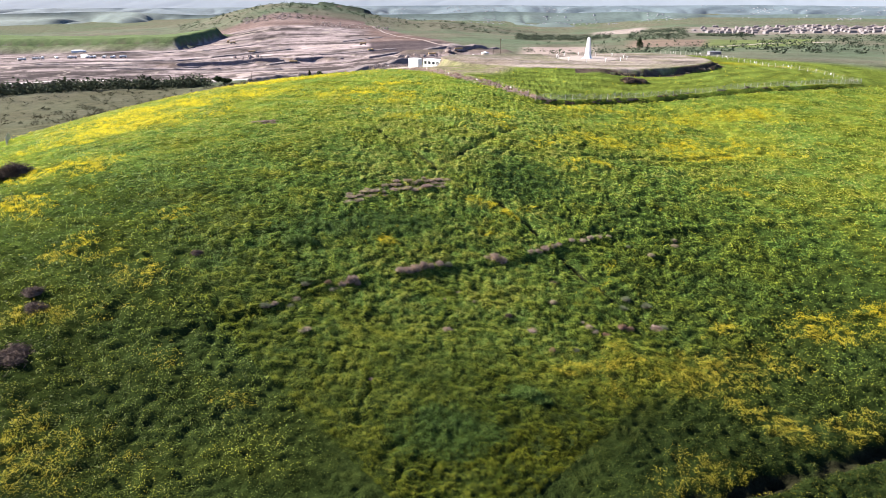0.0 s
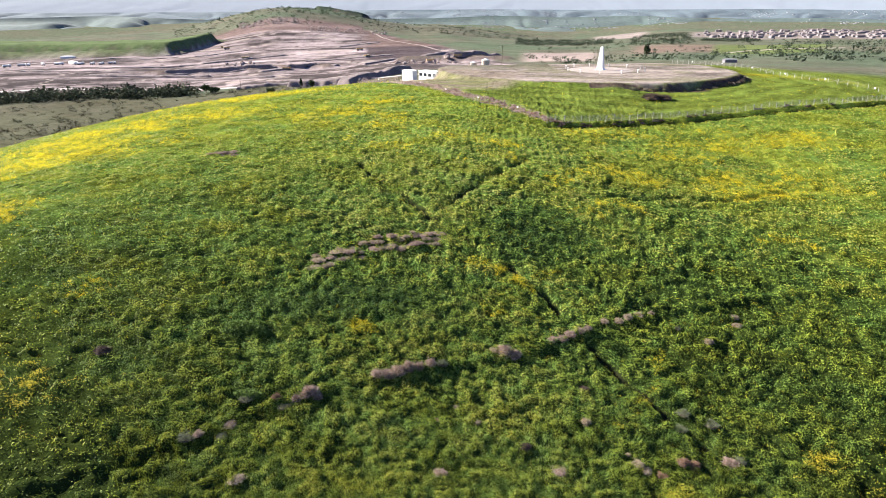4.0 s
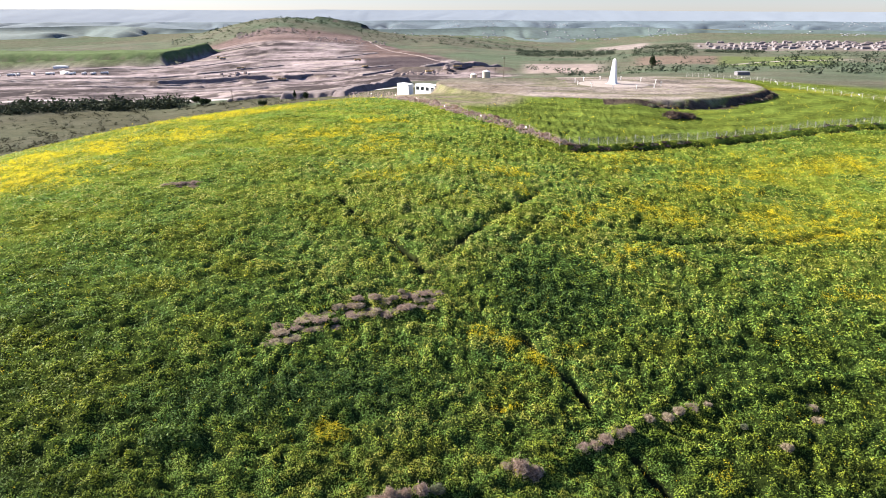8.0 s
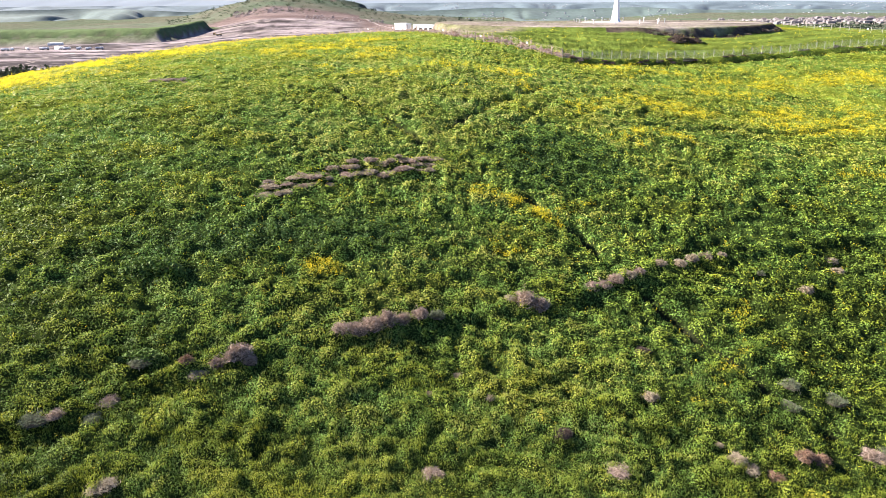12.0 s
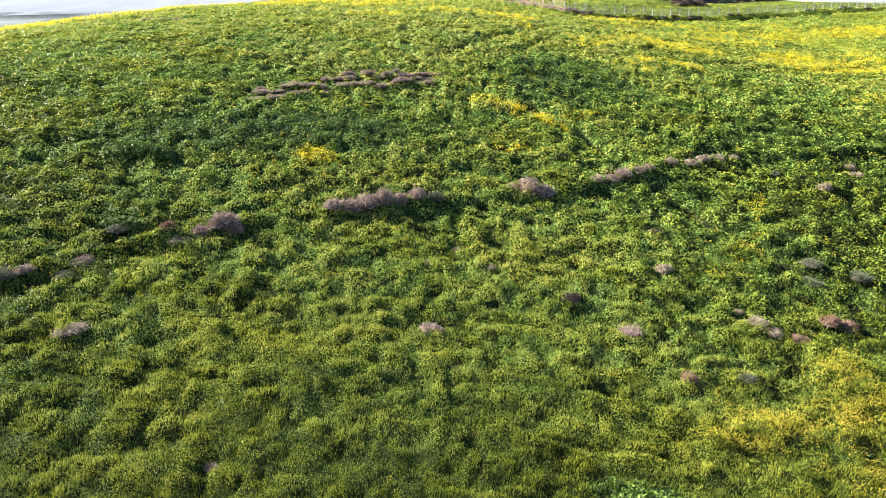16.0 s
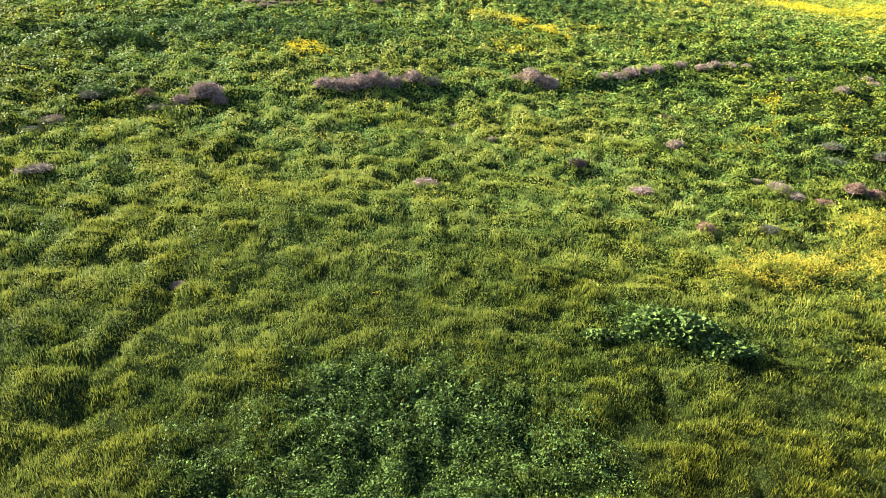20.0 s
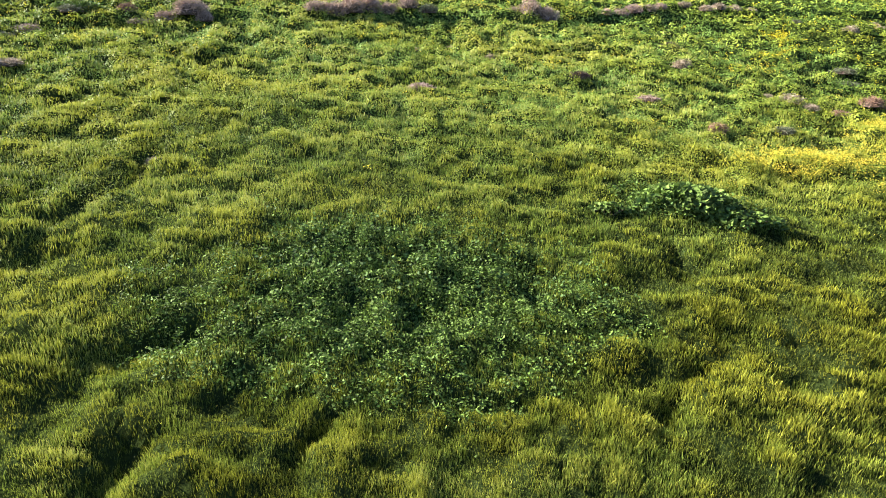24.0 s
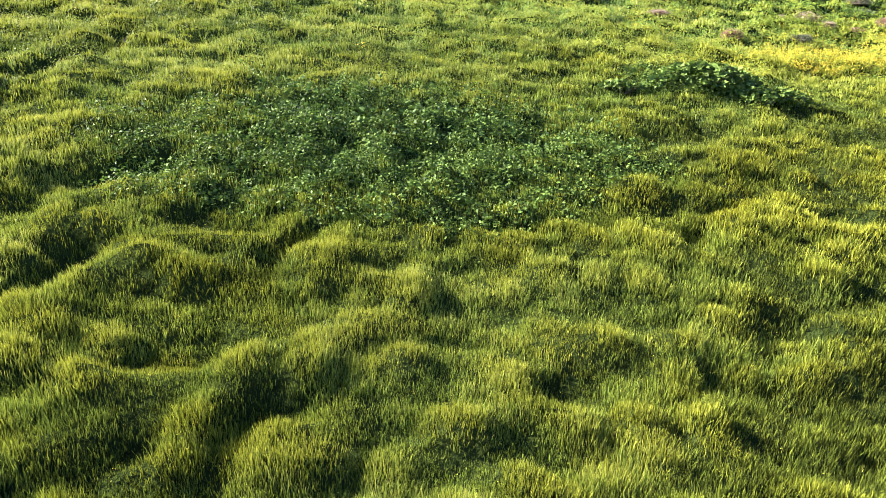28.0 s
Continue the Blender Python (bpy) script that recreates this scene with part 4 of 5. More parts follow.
random.seed(5)
for px, py, rad, high, tone in (
    (-26.3, -11.9, 0.65, 0.75, "rust"), (-24.3, -11.2, 0.8, 0.9, "grey_pink"), (-22.9, -10.6, 1.15, 1.3, "grey_pink"), (-21.9, -10.8, 0.7, 0.8, "grey_pink"), (-25.4, -12.5, 0.9, 0.45, "straw"),
    (-30.2, -15.7, 0.9, 0.6, "grey_pink"), (-30.6, -17.2, 0.8, 0.5, "grey_green"), (-34.0, -18.1, 1.1, 0.7, "grey_green"), (-32.9, -17.6, 0.7, 0.5, "grey_pink"),
    (-15.9, -6.5, 0.95, 1.05, "grey_pink"), (-14.7, -6.3, 1.0, 1.25, "grey_pink"), (-13.5, -5.7, 1.05, 1.3, "grey_pink"), (-12.4, -4.9, 1.05, 1.55, "grey_pink"), (-11.2, -4.3, 0.85, 1.1, "grey_pink"),
    (-9.8, -4.0, 0.85, 1.0, "grey_pink"), (-8.4, -3.4, 0.8, 0.8, "grey_green"), (-2.2, 0.3, 0.75, 0.8, "straw"), (-0.9, 0.2, 1.25, 1.75, "grey_pink"), (0.3, 0.0, 1.0, 1.3, "grey_pink"),
    (5.4, 3.9, 0.8, 0.8, "grey_pink"), (6.6, 4.4, 0.9, 0.95, "grey_pink"), (7.9, 5.2, 0.9, 0.9, "grey_pink"), (9.2, 6.0, 0.85, 0.8, "straw"), (10.3, 6.6, 0.7, 0.7, "grey_pink"),
    (12.7, 8.4, 0.75, 0.7, "straw"), (14.9, 9.3, 0.8, 0.7, "straw"), (16.3, 10.3, 0.8, 0.8, "straw"), (18.0, 11.4, 0.8, 0.75, "straw"), (19.8, 12.2, 0.6, 0.5, "straw"),
    (32.1, 14.6, 0.8, 0.8, "straw"), (32.0, 12.6, 0.8, 0.85, "straw"), (26.6, 7.4, 0.7, 0.85, "straw"), (23.0, 9.8, 0.6, 0.5, "grey_green"),
    (8.6, -4.0, 0.85, 0.7, "dark"), (8.3, -9.3, 0.65, 0.7, "straw"), (-3.9, -11.0, 0.5, 0.45, "straw"), (-6.4, -8.8, 0.5, 0.4, "straw"), (-8.5, -11.5, 0.5, 0.45, "grey_pink"),
    (13.2, -14.1, 0.75, 0.75, "straw"), (14.0, -14.7, 0.7, 0.5, "straw"), (15.6, -14.9, 0.8, 0.6, "rust"), (18.2, -13.2, 0.8, 0.75, "rust"), (19.4, -13.1, 0.85, 0.8, "rust"),
    (23.5, -12.1, 1.1, 0.9, "grey_pink"), (24.8, -11.6, 1.0, 0.7, "grey_green"), (1.2, -13.8, 0.8, 0.6, "dark"), (4.7, -16.1, 0.9, 0.4, "grey_pink"), (7.4, -20.6, 0.55, 0.65, "rust"),
    (10.8, -19.5, 0.6, 0.5, "grey_green"), (-7.6, -18.1, 0.85, 0.5, "grey_pink"), (-27.3, -22.9, 1.0, 0.5, "straw"), (12.4, -12.7, 0.4, 0.35, "straw"), (20.0, -5.9, 0.9, 0.5, "grey_green"),
    (22.9, -7.2, 1.0, 0.6, "grey_green"), (19.2, -8.0, 0.9, 0.5, "grey_green"), (-16.7, -29.9, 0.45, 0.35, "grey_pink"), (-29.5, -12.4, 0.9, 0.6, "grey_green"),
    (-48.5, -7.5, 1.2, 0.9, "dark"), (-68.1, -19.6, 1.9, 1.2, "dark"), (-65.8, -23.3, 1.9, 1.2, "dark"), (-63.0, -32.5, 3.0, 1.9, "dark"), (-65.5, -33.4, 2.6, 1.6, "dark"),
    (-103.5, 27.0, 3.6, 3.4, "dark"), (-108.5, 25.4, 4.2, 4.0, "dark"), (-113, 27, 3.5, 3.2, "dark"),
):
    dried_shrub(px, py - 0.6 * (-20 < py < 16), rad, high, tone, "dried shrubs on the hillside")
for k in range(60):
    t = k / 59
    px, py = -28.8 + 17.8 * t + random.uniform(-0.6, 0.6), 12.4 + 10.2 * t + random.uniform(-1.9, 1.9) + 1.4 * math.sin(3.14 * t)
    dried_shrub(px, py, random.uniform(0.6, 1.2), random.uniform(0.25, 0.6), random.choice(("grey_pink", "straw", "straw")), "low dried shrubs in one patch")
for k in range(9):
    dried_shrub(-57 + random.uniform(-3.4, 3.4), 54.5 + random.uniform(-1.5, 1.5), random.uniform(0.8, 1.4), random.uniform(0.4, 0.7), "grey_pink", "low dried shrubs near the crest")
dried_shrub(44.0, 127.5, 3.2, 2.4, "dark", "dead shrubs by the fence")
dried_shrub(47.8, 128.6, 2.8, 2.0, "dark", "dead shrubs by the fence")


# ---- leafy shrubs ----
def leafy_shrub(px, py, rx, ry, high, leaves, leaf, seed):
    rng = np.random.default_rng(seed)
    a, q = rng.random(leaves) * 2 * math.pi, np.sqrt(rng.random(leaves))
    lob = 1 + 0.3 * vnoise(np.cos(a) * 2 + seed, np.sin(a) * 2, 5)
    k = 0.55 + 0.5 * rng.random(leaves)
    x_, y_ = np.cos(a) * q * rx * lob * 1.0, np.sin(a) * q * ry * lob
    z_ = high * np.sqrt(np.clip(1 - q * q, 0, 1)) * k + 0.05
    v_, f_ = leaf_cards(x_, y_, z_, leaf * (0.6 + 0.8 * rng.random(leaves)), rng, 0.9)
    c_ = np.array([0.110, 0.170, 0.034]) * (0.45 + 1.0 * rng.random((leaves, 1)))
    root = new("leafy_shrub")
    root.location = (px, py, ground_at(px, py) - 0.05)
    part_of("foliage", mesh_of("foliage", v_, f_, LEAF, np.repeat(c_, 4, 0)), root)
    bm = bmesh.new()
    for i in range(9):
        w = rng.random() * 6.28
        rod(bm, (0, 0, -0.1), (math.cos(w) * rx * 0.7, math.sin(w) * ry * 0.7, high * 0.6), 0.03, 0.01, 5)
    part("stem", bm, BARK, root)
    return tagged(root, "dark green leafy shrub with broad leaves in the grass", "shrub", "leafy shrubs on the hillside")


leafy_shrub(3.4, -29.7, 2.0, 1.3, 0.95, 1500, 0.20, 3)
leafy_shrub(5.2, -30.7, 1.5, 0.7, 0.55, 600, 0.16, 4)
leafy_shrub(0.6, -30.4, 0.9, 0.5, 0.45, 300, 0.14, 5)
leafy_shrub(-33.4, -2.3, 2.9, 1.6, 1.4, 1500, 0.24, 6)
leafy_shrub(-29.6, -12.3, 1.8, 0.9, 0.8, 700, 0.18, 7)

# ---- the fence round the plateau ----
def fence_run(label, corners, gap, high, mat, arm, strands, sign_every, group, netted=True):
    """A wire fence along corners on the ground: posts, wires, a loose mesh and signs as parts."""
    root = new("wire_fence")
    tagged(root, label, "fence", group)
    bm = bmesh.new()
    rod(bm, (0, 0, -0.3), (0, 0, high), 0.065, 0.06, 8)
    post = bpy.data.meshes.new("post")
    bm.to_mesh(post), bm.free()
    post.materials.append(mat)
    bm = rod(bmesh.new(), (0, 0, high - 0.02), (arm[0], arm[1], high + 0.30), 0.025, 0.02, 6)
    barb = bpy.data.meshes.new("arm")
    bm.to_mesh(barb), bm.free()
    barb.materials.append(mat)
    pts = []
    for a, b in zip(corners[:-1], corners[1:]):
        n = max(1, round(math.dist(a, b) / gap))
        pts += [(a[0] + (b[0] - a[0]) * k / n, a[1] + (b[1] - a[1]) * k / n) for k in range(n)]
    pts.append(corners[-1])
    zs = top(np.array([p[0] for p in pts]), np.array([p[1] for p in pts])).tolist()
    for (px, py), pz in zip(pts, zs):
        ob = part_of("post", post, root)
        part_of("arm", barb, ob)
        ob.matrix_basis = pose(px, py, pz, random.uniform(-2, 2), random.uniform(-2, 2), random.uniform(-20, 20))
    for h in strands:
        bm = bmesh.new()
        for i in range(len(pts) - 1):
            rod(bm, (*pts[i], zs[i] + h), (*pts[i + 1], zs[i + 1] + h), 0.009, 0.009, 3)
        part("wire", bm, mat, root)
    v_, f_ = [], []
    for i in range(len(pts) - 1 if netted else 0):
        a, b = np.array((*pts[i], zs[i])), np.array((*pts[i + 1], zs[i + 1]))
        for k in range(22):
            for lean in (-0.09, 0.09):
                lo, hi = a + (b - a) * (k / 22), a + (b - a) * np.clip(k / 22 + lean * 6, 0, 1)
                o = (b - a) / np.linalg.norm(b - a) * 0.007
                j = len(v_)
                v_ += [lo + (0, 0, 0.06) - o, lo + (0, 0, 0.06) + o, hi + (0, 0, high) + o, hi + (0, 0, high) - o]
                f_.append((j, j + 1, j + 2, j + 3))
    if netted:
        part_of("mesh", mesh_of("mesh", np.array(v_), np.array(f_), mat), root, "diagonal chain-link mesh")
    if sign_every:
        bm = box(bmesh.new(), (-0.27, -0.02, -0.2), (0.27, 0.02, 0.2), 0.01)
        plate = bpy.data.meshes.new("sign")
        bm.to_mesh(plate), bm.free()
        plate.materials.append(WHITE)
        for i in range(3, len(pts) - 1, sign_every):
            d = Vector((pts[i + 1][0] - pts[i][0], pts[i + 1][1] - pts[i][1]))
            ob = part_of("sign", plate, root, "blank white sign")
            ob.matrix_basis = pose(pts[i][0], pts[i][1], zs[i] + high * 0.72, rz=math.degrees(math.atan2(d.y, d.x))) @ Matrix.Translation((1.2, -0.06, 0))
    return root


CORNER = (10.6, 91.6)
fence_run("rusty pinkish chain-link fence with white signs", [CORNER, (-4.2, 106.5), (-14.4, 118), (-25, 134.5), (-36, 151), (-52, 168)], 3.05, 1.9, RUST, (0.12, 0.1), (0.7, 1.9, 2.05), 5, "fences round the plateau")
fence_run("grey wire fence with leaning barbed arms on posts", [CORNER, (40, 106.8), (70, 117.6), (99, 128.4), (131, 150)], 2.6, 1.55, GALV, (-0.16, 0.12), (0.3, 0.8, 1.3, 1.55, 1.75), 0, "fences round the plateau")
fence_run("thin wire fence with white signs across the field", [(131, 150), (112, 180), (95, 222), (80, 248)], 3.4, 1.5, GALV, (0, 0.05), (0.5, 1.0, 1.5), 5, "fences round the plateau", False)
fence_run("rusty wire fence at the edge of the hill", [(-138, 70), (-150, 86), (-163, 104)], 3.0, 1.9, GALV, (0, 0.05), (0.7, 1.9), 0, "fences round the plateau")

for k in range(150):
    t = random.random()
    i = min(int(t * 4), 3)
    run = [CORNER, (-4.2, 106.5), (-14.4, 118), (-25, 134.5), (-36, 151)]
    f_ = t * 4 - i
    px, py = run[i][0] + (run[i + 1][0] - run[i][0]) * f_ + random.uniform(0.6, 6.0), run[i][1] + (run[i + 1][1] - run[i][1]) * f_ + random.uniform(0.2, 1.6)
    dried_shrub(px, py, random.uniform(0.6, 1.2), random.uniform(0.5, 1.0), random.choice(("grey_pink", "grey_pink", "rust")), "dried shrubs along the fence", twigs=500)
# dark shrubs added to stand in for the shaded band below the fence
for k in range(34):
    t = random.random()
    px, py = 11 + 88 * t, 91.0 + 37 * t + 3.0 * math.sin(3.14 * t) + random.uniform(-1.2, 0.4)
    dried_shrub(px, py, random.uniform(0.7, 1.3), random.uniform(0.4, 0.8), random.choice(("dark", "dark", "grey_green")), "dark weeds under the fence", twigs=500)

for k in range(26):
    w = radians(random.uniform(-88, 8))
    px, py = PLATEAU[0] + PLATEAU[2] * 1.03 * math.cos(w), PLATEAU[1] + PLATEAU[3] * 1.03 * math.sin(w)
    dried_shrub(px, py, random.uniform(0.8, 1.7), random.uniform(0.6, 1.3), random.choice(("dark", "dark", "grey_green", "straw")), "scrub on the plateau's bank", twigs=500)

# ---- obelisk on the plateau ----
def obelisk(px, py):
    z = ground_at(px, py)
    root = new("obelisk")
    root.matrix_basis = pose(px, py, z, rz=-28)
    bm = box(bmesh.new(), (-1.9, -1.9, -0.3), (1.9, 1.9, 0.25), 0.06)
    part("plinth", bm, WHITE, root)
    bm = bmesh.new()
    rings = ((0.25, 1.35), (1.0, 1.15), (7.9, 0.52), (8.0, 0.50))
    vs = [[bm.verts.new((sx * w, sy * w, h)) for sx, sy in ((-1, -1), (1, -1), (1, 1), (-1, 1))] for h, w in rings]
    for a, b in zip(vs[:-1], vs[1:]):
        for k in range(4):
            bm.faces.new((a[k], a[(k + 1) % 4], b[(k + 1) % 4], b[k]))
    bm.faces.new(vs[-1]), bm.faces.new(vs[0][::-1])
    bmesh.ops.bevel(bm, geom=[e for e in bm.edges if abs(e.verts[0].co.z - e.verts[1].co.z) > 0.5], offset=0.04, segments=1, affect="EDGES")
    part("shaft", bm, WHITE, root)
    bm = bmesh.new()
    bmesh.ops.create_cone(bm, cap_ends=True, segments=4, radius1=0.72, radius2=0.10, depth=0.6, matrix=pose(0, 0, 8.3, rz=45))
    part("cap", bm, WHITE, root)
    return tagged(root, "white tapered obelisk standing on a square plinth", "obelisk")


obelisk(*OBELISK)
_t, _r = np.meshgrid(np.linspace(0, 2 * math.pi, 49)[:-1], np.linspace(0.5, 13.0, 9))
_x, _y = OBELISK[0] + np.cos(_t) * _r, OBELISK[1] + np.sin(_t) * _r
_v = np.stack([_x.ravel(), _y.ravel(), (top(_x, _y) + 0.10 - 0.3 * (_r > 12.9)).ravel()], 1)
_q = [(r * 48 + k, r * 48 + (k + 1) % 48, (r + 1) * 48 + (k + 1) % 48, (r + 1) * 48 + k) for r in range(8) for k in range(48)]
tagged(new("paved_circle", mesh_of("paved_circle", _v, np.array(_q), PALE)), "pale paved circle round the obelisk", "paving", kind="structure")


def marker(px, py, turn):
    root = new("marker_post")
    part("post", box(bmesh.new(), (-0.09, -0.09, -0.2), (0.09, 0.09, 1.15), 0.01), WHITE, root)
    part("plate", box(bmesh.new(), (-0.38, -0.24, 1.15), (0.38, 0.24, 1.27), 0.02), WHITE, root)
    root.matrix_basis = pose(px, py, ground_at(px, py), rz=turn)
    return tagged(root, "short white marker post with a flat plate", "post", "marker posts round the obelisk")


first = None
for k in range(12):
    w = k / 12 * 6.283 + 0.25
    px, py = OBELISK[0] + 14.5 * math.cos(w) + 1.5, OBELISK[1] + 15.5 * math.sin(w)
    if first is None:
        first = marker(px, py, math.degrees(w))
    else:
        copy_thing(first, pose(px, py, ground_at(px, py), rz=math.degrees(w)))

# ---- the valley and the far side ----
def polar(bearing, d):
    """A place by bearing (degrees to the right of +y) and distance from the hilltop eye."""
    w = radians(bearing)
    return EYE[0] + math.sin(w) * d, EYE[1] + math.cos(w) * d


def house(name, label, category, group, px, py, turn, long, deep, high, roof, wall_mat, roof_mat, windows=2):
    """A small building: walls, pitched or flat roof, door and windows."""
    root = new(name)
    part("wall", box(bmesh.new(), (-long / 2, -deep / 2, -0.8), (long / 2, deep / 2, high), 0.03), wall_mat, root)
    bm = bmesh.new()
    if roof > 0.3:
        vs = [bm.verts.new(p) for p in ((-long / 2 - 0.4, -deep / 2 - 0.4, high), (long / 2 + 0.4, -deep / 2 - 0.4, high), (long / 2 + 0.4, deep / 2 + 0.4, high), (-long / 2 - 0.4, deep / 2 + 0.4, high), (-long / 4, 0, high + roof), (long / 4, 0, high + roof))]
        for f_ in ((0, 1, 5, 4), (2, 3, 4, 5), (1, 2, 5), (3, 0, 4), (3, 2, 1, 0)):
            bm.faces.new([vs[i] for i in f_])
    else:
        box(bm, (-long / 2 - 0.1, -deep / 2 - 0.1, high), (long / 2 + 0.1, deep / 2 + 0.1, high + 0.2), 0.03)
    part("roof", bm, roof_mat, root)
    for k in range(windows):
        cx = (k + 0.5) / windows * long - long / 2
        w = part("window", box(bmesh.new(), (cx - 0.7, -deep / 2 - 0.05, high * 0.42), (cx + 0.7, -deep / 2 + 0.02, high * 0.78)), GLASS, root, "dark window pane")
        part("frame", box(bmesh.new(), (cx - 0.8, -deep / 2 - 0.03, high * 0.40), (cx + 0.8, -deep / 2 + 0.01, high * 0.80)), WHITE, w)
    if windows:
        part("door", box(bmesh.new(), (long / 2 - 1.6, -deep / 2 - 0.06, 0), (long / 2 - 0.7, -deep / 2 + 0.02, 2.05)), GREY, root, "grey door")
    root.matrix_basis = pose(px, py, ground_at(px, py), rz=turn)
    return tagged(root, label, category, group)


# site office and stores behind the crest
house("site_office", "long white site office with a flat roof and windows", "building", "", -27.0, 186.0, -38, 9.5, 4.0, 3.1, 0.2, WHITE, WHITE, 4)
house("storage_container", "tall plain white container at the fence end", "container", "", -35.0, 182.0, -38, 4.6, 3.2, 3.9, 0.2, WHITE, WHITE, 0)
house("storage_box", "low white box beside the white container", "container", "", -33.5, 177.0, -38, 3.4, 2.4, 3.4, 0.2, WHITE, WHITE, 0)


def tank(px, py, radius, high):
    root = new("storage_tank")
    bm = bmesh.new()
    bmesh.ops.create_cone(bm, cap_ends=True, segments=20, radius1=radius, radius2=radius, depth=high, matrix=Matrix.Translation((0, 0, high / 2 + 0.6)))
    part("shell", bm, TAN, root)
    bm = bmesh.new()
    bmesh.ops.create_cone(bm, cap_ends=True, segments=20, radius1=radius * 1.03, radius2=0.3, depth=high * 0.22, matrix=Matrix.Translation((0, 0, high * 1.11 + 0.6)))
    part("lid", bm, WHITE, root, "white conical lid")
    for k in range(4):
        w = k * 1.571 + 0.78
        part("leg", box(bmesh.new(), (math.cos(w) * radius * 0.8 - 0.15, math.sin(w) * radius * 0.8 - 0.15, -0.5), (math.cos(w) * radius * 0.8 + 0.15, math.sin(w) * radius * 0.8 + 0.15, 0.7)), GREY, root)
    root.location = (px, py, ground_at(px, py))
    return tagged(root, "round tan storage tank with a white lid", "tank", "storage tanks on the building site")


tank(-19, 478, 2.7, 5.0)
tank(-9, 476, 3.2, 6.2)


def utility_pole(px, py, high):
    root = new("utility_pole")
    part("pole", rod(bmesh.new(), (0, 0, -0.5), (0, 0, high), 0.22, 0.14, 8), BARK, root)
    bar = part("crossarm", box(bmesh.new(), (-1.4, -0.08, high - 1.1), (1.4, 0.08, high - 0.9)), BARK, root)
    for k in (-1.2, 0, 1.2):
        part("insulator", rod(bmesh.new(), (k, 0, high - 0.9), (k, 0, high - 0.6), 0.08, 0.05, 6), WHITE, bar)
    root.location = (px, py, ground_at(px, py))
    return tagged(root, "tall wooden utility pole with one crossarm", "pole", "utility poles in the valley")


utility_pole(2.9, 380, 17)
utility_pole(-2, 520, 9)
utility_pole(-207, 455, 9)


def tree(px, py, high, wide, kind, seed, label, group):
    """A tapered trunk with limbs and a crown of many leaf clumps."""
    rng = np.random.default_rng(seed)
    root = new("tree")
    bm = rod(bmesh.new(), (0, 0, -0.4), (0.05 * high, 0, high * 0.55), high * 0.035, high * 0.018, 7)
    for k in range(6):
        w = k * 1.05
        h = high * (0.28 + 0.06 * k)
        rod(bm, (0.03 * high, 0, h), (math.cos(w) * wide * 0.6, math.sin(w) * wide * 0.6, h + high * 0.16), high * 0.014, high * 0.005, 5)
    part("trunk", bm, BARK, root)
    n = 900
    q, a, b = rng.random(n) ** 0.4, rng.random(n) * 6.283, np.arccos(rng.random(n) * 2 - 1)
    lob = 0.8 + 0.35 * vnoise(np.cos(a) * 2 + seed, b * 2, 6)
    h = 0.60 if kind == "round" else 0.52
    z_ = high * (h + 0.40 * np.cos(b) * q * lob)
    r_ = wide * np.sin(b) * q * lob * (1.0 if kind == "round" else 1.15 - 0.9 * np.clip(z_ / high, 0, 1))
    v_, f_ = leaf_cards(np.cos(a) * r_, np.sin(a) * r_, z_, (0.10 + 0.08 * rng.random(n)) * wide * 1.4, rng, 0.4)
    c_ = np.array([0.035, 0.052, 0.022]) * (0.5 + rng.random((n, 1)))
    part_of("crown", mesh_of("crown", v_, f_, SCRUB, np.repeat(c_, 4, 0)), root)
    root.matrix_basis = pose(px, py, ground_at(px, py), rz=seed * 40)
    return tagged(root, label, "tree", group)


tree(-150.5, 433, 8.5, 2.4, "tall", 2, "dark green narrow tree beside the valley road", "trees beside the road")
tree(-138.5, 420, 7.0, 3.0, "round", 3, "dark green round-headed tree beside the valley road", "trees beside the road")
tree(136, 553, 12.5, 5.0, "tall", 4, "dark green conifer standing alone behind the plateau", "trees behind the plateau")
tree(-238, 459, 7, 5, "round", 5, "dull green bushy tree beside the valley road", "trees beside the road")
tree(-226, 447, 5.5, 5, "round", 6, "dull green bushy tree beside the valley road", "trees beside the road")
tree(-159, 386, 4.5, 3.5, "round", 7, "dull green bushy tree beside the valley road", "trees beside the road")


def road_strip(name, label, pts, half, mat, lift=0.25):
    """A paved strip that lies on the land."""
    p = np.array(pts, float)
    t = np.linspace(0, len(p) - 1, 40 * (len(p) - 1))
    cx, cy = np.interp(t, range(len(p)), p[:, 0]), np.interp(t, range(len(p)), p[:, 1])
    dx, dy = np.gradient(cx), np.gradient(cy)
    l = np.hypot(dx, dy)
    nx_, ny_ = -dy / l, dx / l
    rows = []
    for k in (-1, -0.4, 0.4, 1):
        x_, y_ = cx + nx_ * half * k, cy + ny_ * half * k
        rows.append(np.stack([x_, y_, top(x_, y_) + lift + (0.1 if abs(k) < 1 else -0.4)], 1))
    n = len(t)
    v_ = np.concatenate(rows)
    f_ = np.concatenate([np.stack([np.arange(n - 1) + n * r, np.arange(1, n) + n * r, np.arange(1, n) + n * (r + 1), np.arange(n - 1) + n * (r + 1)], 1) for r in range(3)])
    return tagged(new(name, mesh_of(name, v_, f_, mat)), label, "road", kind="structure")


